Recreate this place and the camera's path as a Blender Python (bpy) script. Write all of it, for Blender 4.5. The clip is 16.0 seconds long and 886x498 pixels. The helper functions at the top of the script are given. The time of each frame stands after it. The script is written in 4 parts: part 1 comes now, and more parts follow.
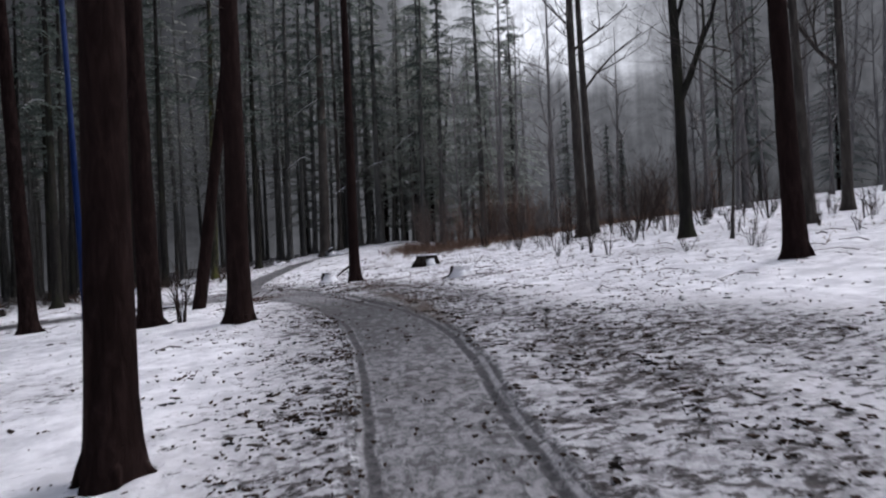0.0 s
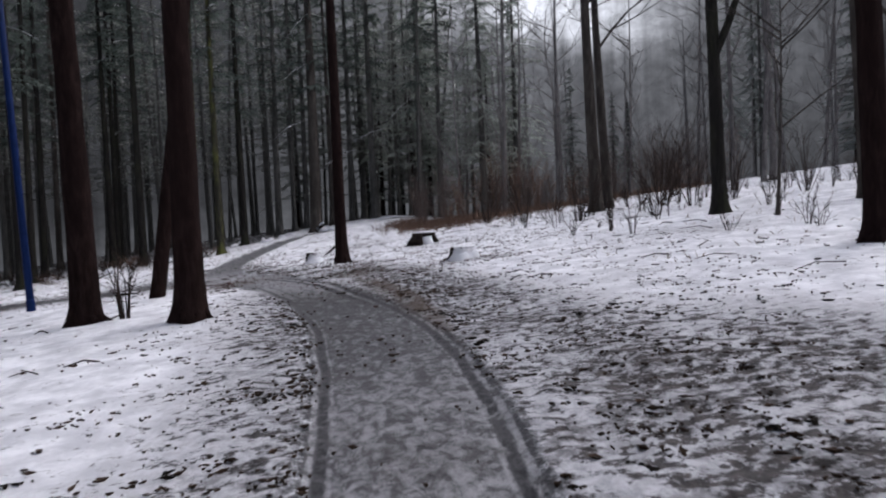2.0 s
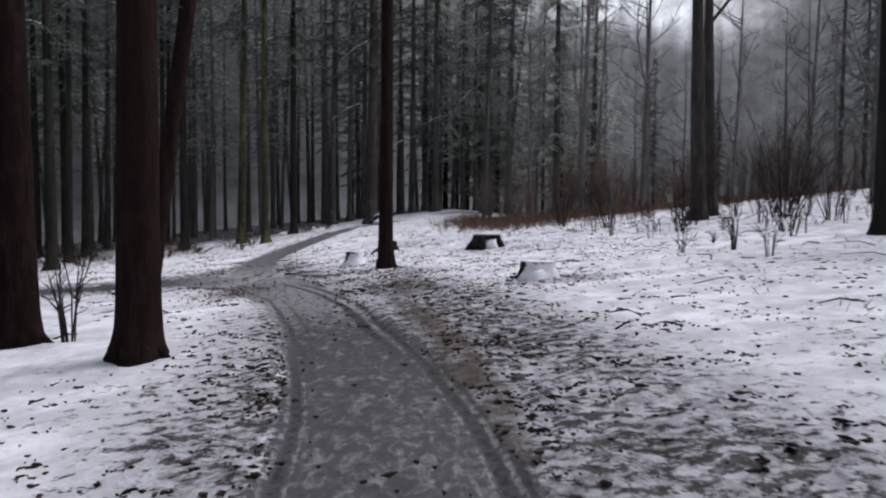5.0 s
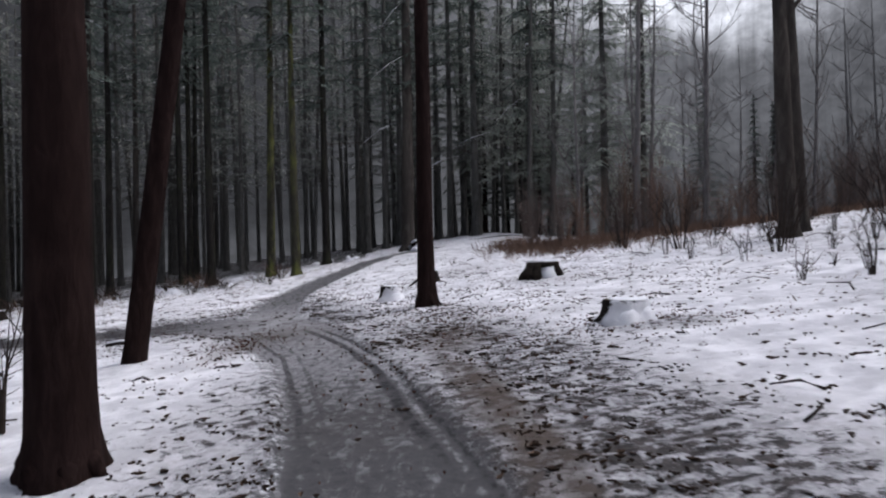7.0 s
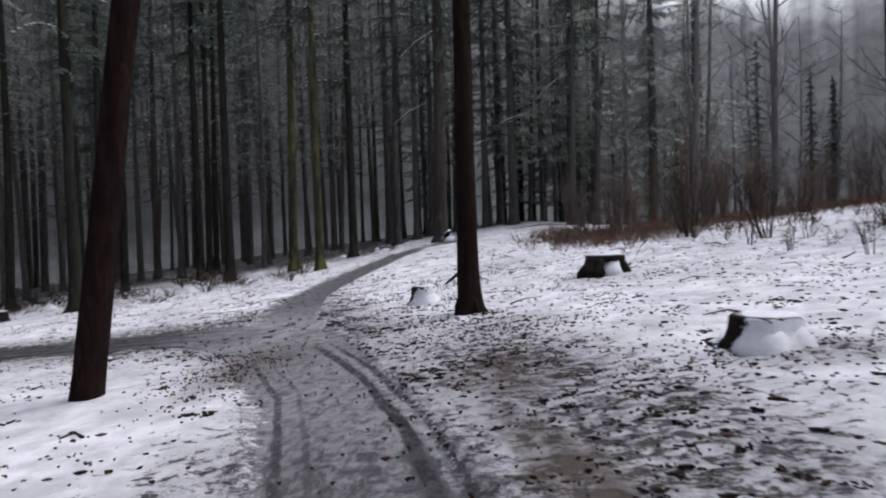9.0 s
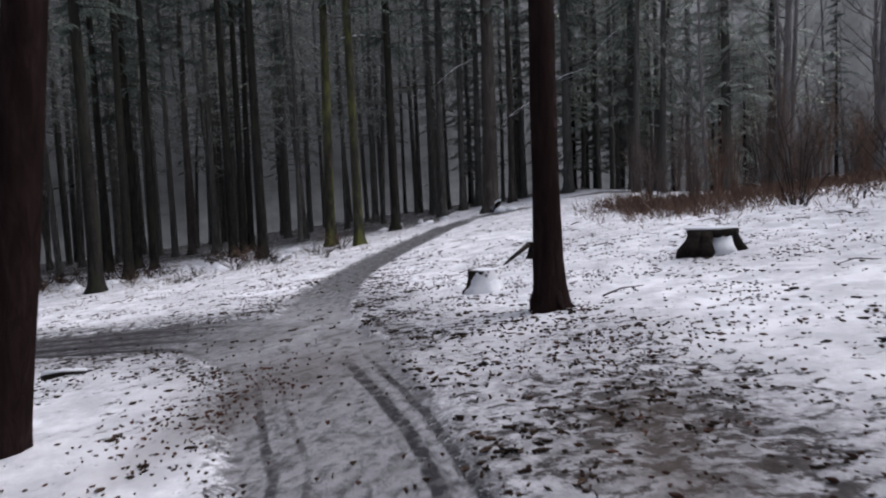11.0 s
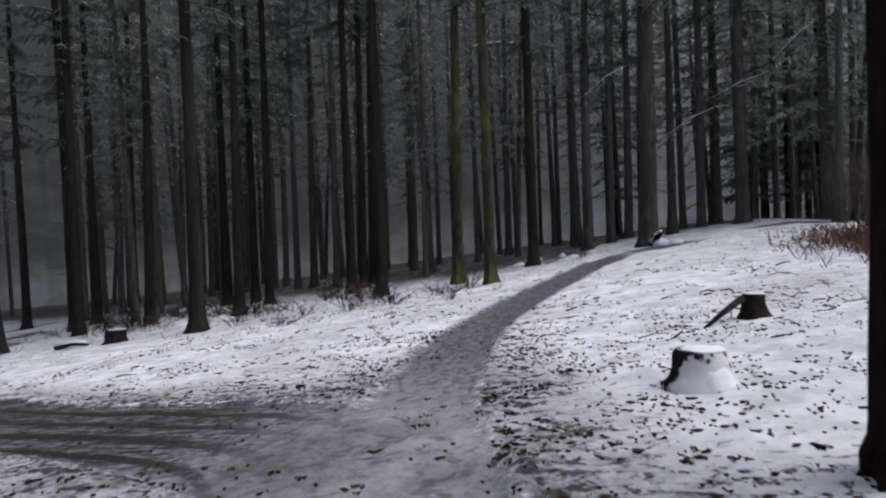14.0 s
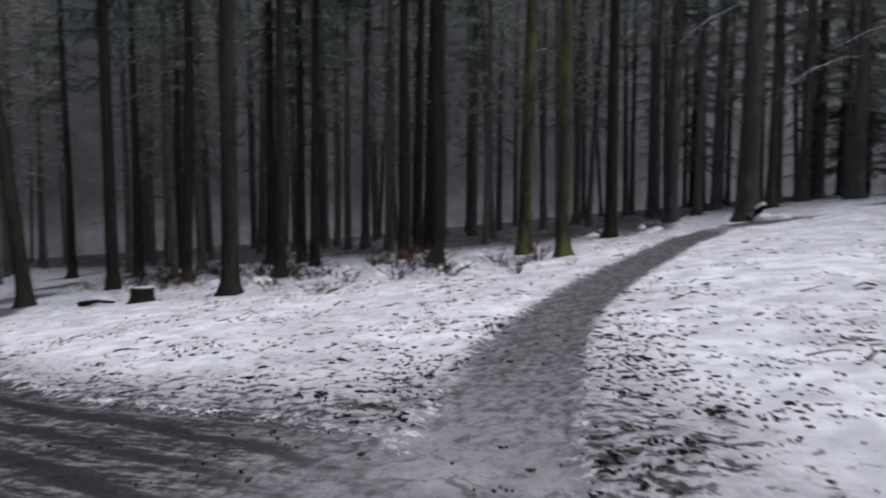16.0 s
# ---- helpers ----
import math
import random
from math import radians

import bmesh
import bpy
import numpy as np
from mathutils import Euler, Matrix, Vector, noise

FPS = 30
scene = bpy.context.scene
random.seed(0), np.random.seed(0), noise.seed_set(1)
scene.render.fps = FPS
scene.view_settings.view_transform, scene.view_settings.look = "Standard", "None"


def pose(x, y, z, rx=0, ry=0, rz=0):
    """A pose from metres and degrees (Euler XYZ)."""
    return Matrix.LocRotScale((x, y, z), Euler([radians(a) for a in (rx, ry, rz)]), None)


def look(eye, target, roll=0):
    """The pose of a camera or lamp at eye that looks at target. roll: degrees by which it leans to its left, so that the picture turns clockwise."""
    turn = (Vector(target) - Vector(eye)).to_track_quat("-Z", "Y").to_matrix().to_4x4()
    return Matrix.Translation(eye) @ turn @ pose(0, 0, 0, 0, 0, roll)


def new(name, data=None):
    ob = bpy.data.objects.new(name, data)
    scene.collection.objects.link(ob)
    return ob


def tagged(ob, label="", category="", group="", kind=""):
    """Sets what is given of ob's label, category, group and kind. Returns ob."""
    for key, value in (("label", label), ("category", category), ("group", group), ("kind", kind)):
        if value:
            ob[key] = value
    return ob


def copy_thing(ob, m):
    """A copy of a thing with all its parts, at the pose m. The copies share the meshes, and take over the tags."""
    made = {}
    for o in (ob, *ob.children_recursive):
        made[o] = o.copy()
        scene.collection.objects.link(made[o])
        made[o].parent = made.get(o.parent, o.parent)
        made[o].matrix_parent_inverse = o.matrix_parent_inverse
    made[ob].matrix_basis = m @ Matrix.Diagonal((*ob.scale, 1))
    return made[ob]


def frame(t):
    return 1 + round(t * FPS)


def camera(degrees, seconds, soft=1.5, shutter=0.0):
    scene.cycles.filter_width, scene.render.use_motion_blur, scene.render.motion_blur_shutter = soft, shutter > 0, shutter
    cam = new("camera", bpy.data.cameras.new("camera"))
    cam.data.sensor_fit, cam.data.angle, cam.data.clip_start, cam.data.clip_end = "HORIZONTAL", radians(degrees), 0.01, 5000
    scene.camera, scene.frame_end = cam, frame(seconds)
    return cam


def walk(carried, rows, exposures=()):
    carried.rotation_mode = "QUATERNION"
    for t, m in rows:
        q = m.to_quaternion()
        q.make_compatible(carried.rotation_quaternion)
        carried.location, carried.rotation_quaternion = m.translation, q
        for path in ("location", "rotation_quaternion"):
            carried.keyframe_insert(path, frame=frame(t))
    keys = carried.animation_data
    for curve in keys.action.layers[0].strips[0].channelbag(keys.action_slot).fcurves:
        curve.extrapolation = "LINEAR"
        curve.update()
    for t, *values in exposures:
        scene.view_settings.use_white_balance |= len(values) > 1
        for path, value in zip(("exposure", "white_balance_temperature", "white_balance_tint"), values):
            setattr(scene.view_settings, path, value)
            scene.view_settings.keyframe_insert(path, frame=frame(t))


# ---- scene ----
cam = camera(67.8, 16.0, soft=2.1, shutter=0.5)
METRES, EYE, TILT, LEAN, TURN = 20.0, 1.45, 1.24, -3.48, -8.2
ROWS = [
    (0.0, 0.0, 0.0, 0.0, -0.15, -1.39, 6.17),
    (0.5, 0.0007, 0.0316, 0.0018, 0.44, -0.69, 6.1),
    (1.0, 0.0017, 0.0612, 0.0025, -1.36, -2.01, 7.43),
    (1.5, 0.0021, 0.0913, 0.003, 1.87, -3.05, 6.36),
    (2.0, 0.0004, 0.1219, 0.0031, -0.3, -3.75, 6.21),
    (2.5, 0.0001, 0.1534, 0.0041, 1.74, -4.05, 4.09),
    (3.0, 0.0002, 0.1842, 0.004, -0.59, -4.28, 3.56),
    (3.5, 0.0007, 0.2121, 0.0052, -0.05, -2.69, 4.73),
    (6.0, -0.0111, 0.3617, 0.0096, 7.95, -4.64, 2.25),
    (6.5, -0.0196, 0.3915, 0.0101, 6.6, -3.0, 4.68),
    (7.0, -0.0279, 0.4218, 0.0099, 8.54, -1.6, 5.11),
    (7.5, -0.0366, 0.4532, 0.0099, 8.79, -1.52, 6.43),
    (8.0, -0.044, 0.4829, 0.0107, 7.87, -1.68, 6.21),
    (10.5, -0.0872, 0.6376, 0.0104, 17.34, -3.94, 4.91),
    (11.0, -0.0998, 0.6668, 0.0102, 14.83, -4.47, 6.37),
    (11.5, -0.1108, 0.695, 0.011, 20.01, -3.43, 4.68),
    (12.0, -0.1239, 0.7259, 0.011, 20.75, -2.43, 4.87),
    (12.5, -0.136, 0.7547, 0.0112, 23.23, -2.05, 5.71),
    (13.0, -0.1481, 0.7852, 0.0103, 21.58, -0.96, 5.82),
    (13.5, -0.1593, 0.8126, 0.0104, 24.44, -2.13, 6.12),
    (14.0, -0.1718, 0.844, 0.0122, 26.32, -0.61, 5.96),
    (14.5, -0.1874, 0.8717, 0.0126, 25.9, -0.38, 4.71),
    (15.0, -0.204, 0.9, 0.0125, 30.13, -1.91, 5.19),
    (15.5, -0.2239, 0.9245, 0.0122, 25.69, -3.47, 6.06),
    (16.0, -0.2392, 0.9509, 0.0114, 31.19, -3.34, 3.56),
]
STOPS = [(0.0, 0.12, 6050, 15), (3.5, 0.12, 6050, 15), (8.0, 0.2, 6050, 15), (11.0, 0.2, 6050, 15), (13.0, 0.14, 6050, 14), (16.0, 0.12, 6050, 14)]
walk(cam, [(t, pose(0, 0, EYE, TILT, LEAN, TURN) @ pose(METRES * x, METRES * y, METRES * z, 90 + pitch, roll, yaw)) for t, x, y, z, yaw, pitch, roll in ROWS], STOPS)

# ---- light: a dull winter afternoon, overcast ----
SUN_ELEV, SUN_AZ = 52.0, 75.0
world = bpy.data.worlds.new("overcast_sky")
scene.world = world
world.use_nodes = True
wn, wl = world.node_tree.nodes, world.node_tree.links
sky = wn.new("ShaderNodeTexSky")
sky.sky_type, sky.sun_disc = "NISHITA", False
sky.sun_elevation, sky.sun_rotation = radians(SUN_ELEV), radians(SUN_AZ)
sky.air_density, sky.dust_density, sky.ozone_density = 1.0, 6.0, 1.0
grey = wn.new("ShaderNodeHueSaturation")
grey.inputs["Saturation"].default_value = 0.45
wl.new(sky.outputs["Color"], grey.inputs["Color"])
wl.new(grey.outputs["Color"], wn["Background"].inputs["Color"])
wn["Background"].inputs["Strength"].default_value = 0.15
sun = new("sun", bpy.data.lights.new("sun", "SUN"))
sun.data.energy, sun.data.angle, sun.data.color = 0.65, radians(40), (1.0, 0.97, 0.93)
sun.matrix_world = look((0, 0, 60), (-60 * math.sin(radians(SUN_AZ)), -60 * math.cos(radians(SUN_AZ)), 60 - 60 * math.tan(radians(SUN_ELEV))))


# ---- materials ----
def material(name, rough=0.8, spec=0.3):
    m = bpy.data.materials.new(name)
    m.use_nodes = True
    b = m.node_tree.nodes["Principled BSDF"]
    b.inputs["Roughness"].default_value = rough
    b.inputs["Specular IOR Level"].default_value = spec
    return m, m.node_tree.nodes, m.node_tree.links, b


def noise_tex(n, l, scale, detail=4.0, rough=0.6, stretch=None, coord="Object", distort=0.0):
    tc = n.new("ShaderNodeTexCoord")
    t = n.new("ShaderNodeTexNoise")
    t.inputs["Scale"].default_value, t.inputs["Detail"].default_value, t.inputs["Roughness"].default_value = scale, detail, rough
    t.inputs["Distortion"].default_value = distort
    if stretch:
        mp = n.new("ShaderNodeMapping")
        mp.inputs["Scale"].default_value = stretch
        l.new(tc.outputs[coord], mp.inputs["Vector"])
        l.new(mp.outputs["Vector"], t.inputs["Vector"])
    else:
        l.new(tc.outputs[coord], t.inputs["Vector"])
    return t.outputs["Fac"]


def ramp(n, l, fac, stops):
    r = n.new("ShaderNodeValToRGB")
    e = r.color_ramp.elements
    while len(e) < len(stops):
        e.new(0.5)
    for k, (p, c) in zip(e, stops):
        k.position = p
        k.color = (*c, 1) if isinstance(c, tuple) else (c, c, c, 1)
    l.new(fac, r.inputs["Fac"])
    return r.outputs["Color"]


def mth(n, l, op, a, b=None, clamp=False):
    k = n.new("ShaderNodeMath")
    k.operation, k.use_clamp = op, clamp
    for i, v in enumerate((a, b)):
        if v is None:
            continue
        if isinstance(v, (int, float)):
            k.inputs[i].default_value = v
        else:
            l.new(v, k.inputs[i])
    return k.outputs[0]


def step(n, l, v, lo, hi, a=0.0, b=1.0):
    k = n.new("ShaderNodeMapRange")
    k.interpolation_type = "SMOOTHSTEP"
    l.new(v, k.inputs["Value"])
    for key, x in (("From Min", lo), ("From Max", hi), ("To Min", a), ("To Max", b)):
        k.inputs[key].default_value = x
    return k.outputs["Result"]


def mix(n, l, fac, a, b):
    k = n.new("ShaderNodeMix")
    k.data_type = "RGBA"
    for key, v in ((0, fac), (6, a), (7, b)):
        if isinstance(v, (int, float)):
            k.inputs[key].default_value = v if key == 0 else (v, v, v, 1)
        elif isinstance(v, tuple):
            k.inputs[key].default_value = (*v, 1)
        else:
            l.new(v, k.inputs[key])
    return k.outputs[2]


def bump(n, l, b, height, strength, distance):
    k = n.new("ShaderNodeBump")
    k.inputs["Strength"].default_value, k.inputs["Distance"].default_value = strength, distance
    l.new(height, k.inputs["Height"])
    l.new(k.outputs["Normal"], b.inputs["Normal"])


def bark_material(name, dark, light, moss=None, scale=9.0, relief=0.03):
    m, n, l, b = material(name, 0.95, 0.03)
    plates = noise_tex(n, l, scale, 6, 0.65, (1, 1, 0.22), distort=0.6)
    big = noise_tex(n, l, 1.3, 3, 0.5)
    c = ramp(n, l, plates, [(0.32, tuple(v * 0.35 for v in dark)), (0.5, dark), (0.72, light)])
    c = mix(n, l, step(n, l, big, 0.35, 0.75, 0, 0.55), c, tuple(v * 0.6 for v in dark))
    oi = n.new("ShaderNodeObjectInfo")
    c = mix(n, l, mth(n, l, "MULTIPLY", oi.outputs["Random"], 0.45), c, tuple(0.5 * (a + q) for a, q in zip(dark, light)))
    if moss:
        mo = noise_tex(n, l, 1.6, 5, 0.7, (1, 1, 0.3))
        c = mix(n, l, step(n, l, mo, 0.45, 0.66, 0, 0.7), c, moss)
    l.new(c, b.inputs["Base Color"])
    bump(n, l, b, plates, 0.9, relief)
    return m


def ground_material():
    m, n, l, b = material("snowy_ground", 0.75, 0.08)
    def attr(name):
        a = n.new("ShaderNodeAttribute")
        a.attribute_name = name
        return a.outputs["Fac"]
    edge, tramp, mud, slushy = attr("edge"), attr("tramp"), attr("mud"), attr("slush")
    off, half, side_off = attr("off"), attr("half"), attr("side_off")
    fine = noise_tex(n, l, 9.0, 8, 0.72)
    mid = noise_tex(n, l, 2.1, 6, 0.65)
    big = noise_tex(n, l, 0.45, 4, 0.55)
    spots = noise_tex(n, l, 8.0, 4, 0.55, (0.8, 1.2, 1), distort=0.3)
    bits = noise_tex(n, l, 38.0, 4, 0.6, (0.7, 1.3, 1), distort=0.3)
    grit = noise_tex(n, l, 60.0, 4, 0.7)

    def line(v, at, w):
        return step(n, l, mth(n, l, "ABSOLUTE", mth(n, l, "SUBTRACT", v, at)), w * 0.35, w, 1, 0)

    def total(parts):
        out = None
        for k, v in parts:
            v = mth(n, l, "MULTIPLY", v, k)
            out = v if out is None else mth(n, l, "ADD", out, v)
        return out
    # wheel and runner marks along both paths
    wob = mth(n, l, "MULTIPLY", mth(n, l, "SUBTRACT", big, 0.5), 0.3)
    rel = mth(n, l, "ADD", mth(n, l, "SUBTRACT", mth(n, l, "ABSOLUTE", off), half), mth(n, l, "MULTIPLY", wob, 0.5))
    o2 = mth(n, l, "ADD", off, wob)
    s2 = mth(n, l, "ADD", side_off, wob)
    torn = step(n, l, fine, 0.4, 0.6, 0.2, 1.0)
    first = total([(0.8, line(rel, -0.015, 0.05)), (-0.35, line(rel, -0.075, 0.03)), (0.65, line(rel, -0.15, 0.065)), (-0.35, line(rel, -0.2, 0.03))])
    later = total([(1.0, line(o2, 0.42, 0.075)), (-0.5, line(o2, 0.53, 0.035)), (0.9, line(o2, 0.61, 0.045)), (0.6, line(o2, -0.45, 0.05)), (0.35, line(o2, -0.25, 0.035))])
    across = total([(0.6, line(s2, -0.35, 0.14)), (0.45, line(s2, 0.15, 0.12)), (0.6, line(s2, 0.62, 0.12)), (0.9, line(s2, -0.88, 0.1))])
    rut = total([(1.0, mth(n, l, "MULTIPLY", first, attr("wear_edge"))), (1.0, mth(n, l, "MULTIPLY", later, attr("wear_fork"))), (1.0, mth(n, l, "MULTIPLY", across, attr("wear_side")))])
    rut = mth(n, l, "MULTIPLY", rut, torn)
    # snow with a faint grey thaw
    snow = mix(n, l, step(n, l, mid, 0.36, 0.66), (0.56, 0.57, 0.6), (0.87, 0.88, 0.91))
    snow = mix(n, l, step(n, l, big, 0.4, 0.68, 0, 0.35), snow, (0.5, 0.505, 0.53))
    snow = mix(n, l, step(n, l, grit, 0.55, 0.8, 0, 0.2), snow, (0.36, 0.35, 0.36))
    dirt = mix(n, l, step(n, l, fine, 0.35, 0.7), (0.012, 0.010, 0.009), (0.052, 0.041, 0.035))
    # open spots of leaf litter, more of them on trampled ground
    need = mth(n, l, "SUBTRACT", 0.645, mth(n, l, "MULTIPLY", tramp, 0.138))
    need = mth(n, l, "SUBTRACT", need, mth(n, l, "MULTIPLY", attr("shelter"), 0.2))
    v = mth(n, l, "ADD", mth(n, l, "MULTIPLY", spots, 0.5), mth(n, l, "MULTIPLY", big, 0.22))
    v = mth(n, l, "ADD", v, mth(n, l, "MULTIPLY", bits, 0.28))
    open_spot = step(n, l, mth(n, l, "SUBTRACT", v, need), -0.02, 0.03)
    slush = mix(n, l, step(n, l, fine, 0.4, 0.62), (0.11, 0.108, 0.112), (0.40, 0.40, 0.425))
    white = mix(n, l, mth(n, l, "MULTIPLY", step(n, l, tramp, 0.35, 1.0), step(n, l, mid, 0.35, 0.6, 0.4, 0.95)), snow, slush)
    c = mix(n, l, mth(n, l, "MULTIPLY", open_spot, 0.88), white, dirt)
    # path: wet dark surface under a torn film of pressed snow
    wet = mix(n, l, fine, (0.048, 0.048, 0.05), (0.105, 0.105, 0.11))
    wet = mix(n, l, mth(n, l, "MULTIPLY", attr("wear_side"), 0.8), wet, (0.024, 0.022, 0.023))
    along = noise_tex(n, l, 6.5, 7, 0.7, (1.4, 0.7, 1), distort=0.9)
    athwart = noise_tex(n, l, 7.0, 7, 0.7, (0.35, 2.3, 1), distort=0.5)
    blot = mix(n, l, attr("wear_side"), along, athwart)
    film = mth(n, l, "ADD", mth(n, l, "MULTIPLY", blot, 0.65), mth(n, l, "MULTIPLY", fine, 0.35))
    film = mth(n, l, "ADD", film, mth(n, l, "MULTIPLY", mth(n, l, "SUBTRACT", slushy, 0.5), 0.24))
    film = mth(n, l, "SUBTRACT", film, mth(n, l, "MULTIPLY", attr("wear_side"), 0.03))
    film = step(n, l, mth(n, l, "SUBTRACT", film, mth(n, l, "MULTIPLY", rut, 0.25)), 0.44, 0.6)
    path = mix(n, l, mth(n, l, "MULTIPLY", film, mth(n, l, "SUBTRACT", 0.95, mth(n, l, "MULTIPLY", slushy, 0.25))), mix(n, l, step(n, l, slushy, 0.6, 1.0, 0, 0.6), wet, (0.14, 0.138, 0.145)), mix(n, l, mth(n, l, "MULTIPLY", fine, mth(n, l, "ADD", mth(n, l, "MULTIPLY", slushy, 1.3), 0.3), True), (0.115, 0.115, 0.12), (0.43, 0.43, 0.45)))
    path = mix(n, l, mth(n, l, "MULTIPLY", step(n, l, slushy, 0.82, 1.0, 0, 0.6), step(n, l, mid, 0.38, 0.62)), path, (0.5, 0.5, 0.52))
    mottle = noise_tex(n, l, 3.4, 8, 0.72, distort=0.6)
    path = mix(n, l, mth(n, l, "MULTIPLY", step(n, l, mottle, 0.5, 0.62, 0, 0.75), step(n, l, slushy, 0.62, 0.9)), path, (0.085, 0.08, 0.078))
    path = mix(n, l, step(n, l, big, 0.48, 0.65, 0, 0.3), path, (0.075, 0.07, 0.068))
    path = mix(n, l, mth(n, l, "MULTIPLY", step(n, l, bits, 0.6, 0.68, 0, 0.8), slushy), path, (0.03, 0.025, 0.022))
    path = mix(n, l, step(n, l, rut, 0.15, 0.75, 0, 0.85), path, (0.022, 0.022, 0.025))
    path = mix(n, l, step(n, l, rut, -0.7, -0.15, 0.85, 0), path, (0.38, 0.38, 0.4))
    e = mth(n, l, "ADD", edge, mth(n, l, "MULTIPLY", mth(n, l, "SUBTRACT", fine, 0.5), 0.3))
    ragged = mth(n, l, "MULTIPLY", mth(n, l, "SUBTRACT", mth(n, l, "ADD", spots, bits), 1.0), mth(n, l, "SUBTRACT", 0.75, mth(n, l, "MULTIPLY", attr("wear_edge"), 0.5)))
    e = mth(n, l, "ADD", e, ragged)
    c = mix(n, l, step(n, l, e, -0.05, 0.07, 1, 0), c, path)
    mm = mth(n, l, "MULTIPLY", mud, step(n, l, mid, 0.36, 0.6, 0.6, 1.0))
    c = mix(n, l, mm, c, mix(n, l, fine, (0.045, 0.036, 0.03), (0.135, 0.113, 0.098)))
    l.new(c, b.inputs["Base Color"])
    inside = step(n, l, e, -0.05, 0.05, 1, 0)
    rough = mix(n, l, inside, 0.9, 0.62)
    l.new(rough, b.inputs["Roughness"])
    h = mth(n, l, "ADD", mth(n, l, "MULTIPLY", mid, 0.5), mth(n, l, "MULTIPLY", fine, 0.5))
    h = mth(n, l, "SUBTRACT", h, mth(n, l, "MULTIPLY", open_spot, 0.35))
    bump(n, l, b, h, 0.7, 0.05)
    return m


def plain(name, a, c, scale=6.0, rough=0.85, relief=0.01, island=False, thin=0.0):
    m, n, l, b = material(name, rough, 0.04)
    f = noise_tex(n, l, scale, 5, 0.65)
    col = mix(n, l, step(n, l, f, 0.3, 0.7), a, c)
    if island:
        g = n.new("ShaderNodeNewGeometry")
        col = mix(n, l, mth(n, l, "MULTIPLY", g.outputs["Random Per Island"], 0.5), col, tuple(v * 0.45 for v in a))
    l.new(col, b.inputs["Base Color"])
    if relief:
        bump(n, l, b, f, 0.6, relief)
    if thin:
        tr, mx = n.new("ShaderNodeBsdfTranslucent"), n.new("ShaderNodeMixShader")
        mx.inputs[0].default_value = thin
        l.new(col, tr.inputs["Color"])
        l.new(b.outputs[0], mx.inputs[1])
        l.new(tr.outputs[0], mx.inputs[2])
        l.new(mx.outputs[0], n["Material Output"].inputs["Surface"])
    return m


GROUND = ground_material()
BARK = bark_material("wet_conifer_bark", (0.0155, 0.0094, 0.0088), (0.037, 0.0232, 0.021), scale=13.0)
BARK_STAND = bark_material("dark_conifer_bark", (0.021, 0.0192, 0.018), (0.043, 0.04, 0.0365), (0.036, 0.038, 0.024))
# paler bark for deep trees, distance haze put into the base colour
BARK_DEEP = bark_material("hazed_grey_bark", (0.085, 0.083, 0.077), (0.15, 0.148, 0.138))
BARK_MOSS = bark_material("mossy_bark", (0.035, 0.033, 0.026), (0.085, 0.08, 0.06), (0.125, 0.135, 0.035))
# palest bark, the mist over slim far trees put into its colour
BARK_HAZE = bark_material("mist_pale_bark", (0.15, 0.14, 0.135), (0.28, 0.27, 0.265), scale=6.0)
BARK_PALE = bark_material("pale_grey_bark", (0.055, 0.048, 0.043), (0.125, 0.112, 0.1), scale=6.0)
TWIG = plain("bare_twigs", (0.03, 0.022, 0.019), (0.062, 0.047, 0.04), 12, island=True, relief=0)
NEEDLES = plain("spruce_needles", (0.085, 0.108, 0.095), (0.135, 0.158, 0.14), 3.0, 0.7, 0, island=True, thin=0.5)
# needle tones lighten by depth, so their colours carry the haze
NEEDLES_MID = plain("hazed_mid_needles", (0.1, 0.118, 0.103), (0.17, 0.19, 0.17), 3.0, 0.7, 0, island=True, thin=0.5)
NEEDLES_DEEP = plain("hazed_grey_needles", (0.2, 0.212, 0.195), (0.3, 0.312, 0.29), 3.0, 0.75, 0, island=True, thin=0.5)
# frost and, mostly, mist in one pale needle colour
NEEDLES_FAR = plain("hazed_frosty_needles", (0.32, 0.35, 0.315), (0.45, 0.485, 0.44), 2.0, 0.8, 0, island=True, thin=0.5)
SNOW = plain("clinging_snow", (0.74, 0.76, 0.8), (0.88, 0.89, 0.92), 5.0, 0.7, 0.02)
CUTWOOD = plain("weathered_cut_wood", (0.16, 0.12, 0.085), (0.30, 0.24, 0.18), 14, 0.85, 0.01)
ROTTEN = plain("rotten_dark_wood", (0.011, 0.009, 0.008), (0.032, 0.026, 0.022), 10, 0.9, 0.03)
BRUSH = plain("grey_brown_twigs", (0.085, 0.067, 0.06), (0.15, 0.12, 0.108), 12, island=True, relief=0)
BRACKEN = plain("dead_bracken", (0.125, 0.08, 0.06), (0.2, 0.135, 0.1), 4, 0.9, 0, island=True)
BROWN_LEAF = plain("brown_leaves", (0.09, 0.045, 0.032), (0.16, 0.085, 0.06), 8, 0.8, 0, island=True)
LITTER = plain("fallen_leaves", (0.05, 0.035, 0.026), (0.11, 0.075, 0.055), 8, 0.85, 0, island=True)
WAD = plain("black_wet_leaves", (0.018, 0.015, 0.013), (0.06, 0.05, 0.043), 8, 0.8, 0, island=True)
BLUE = plain("blue_paint", (0.007, 0.017, 0.068), (0.01, 0.023, 0.09), 7, 0.5, 0.004)


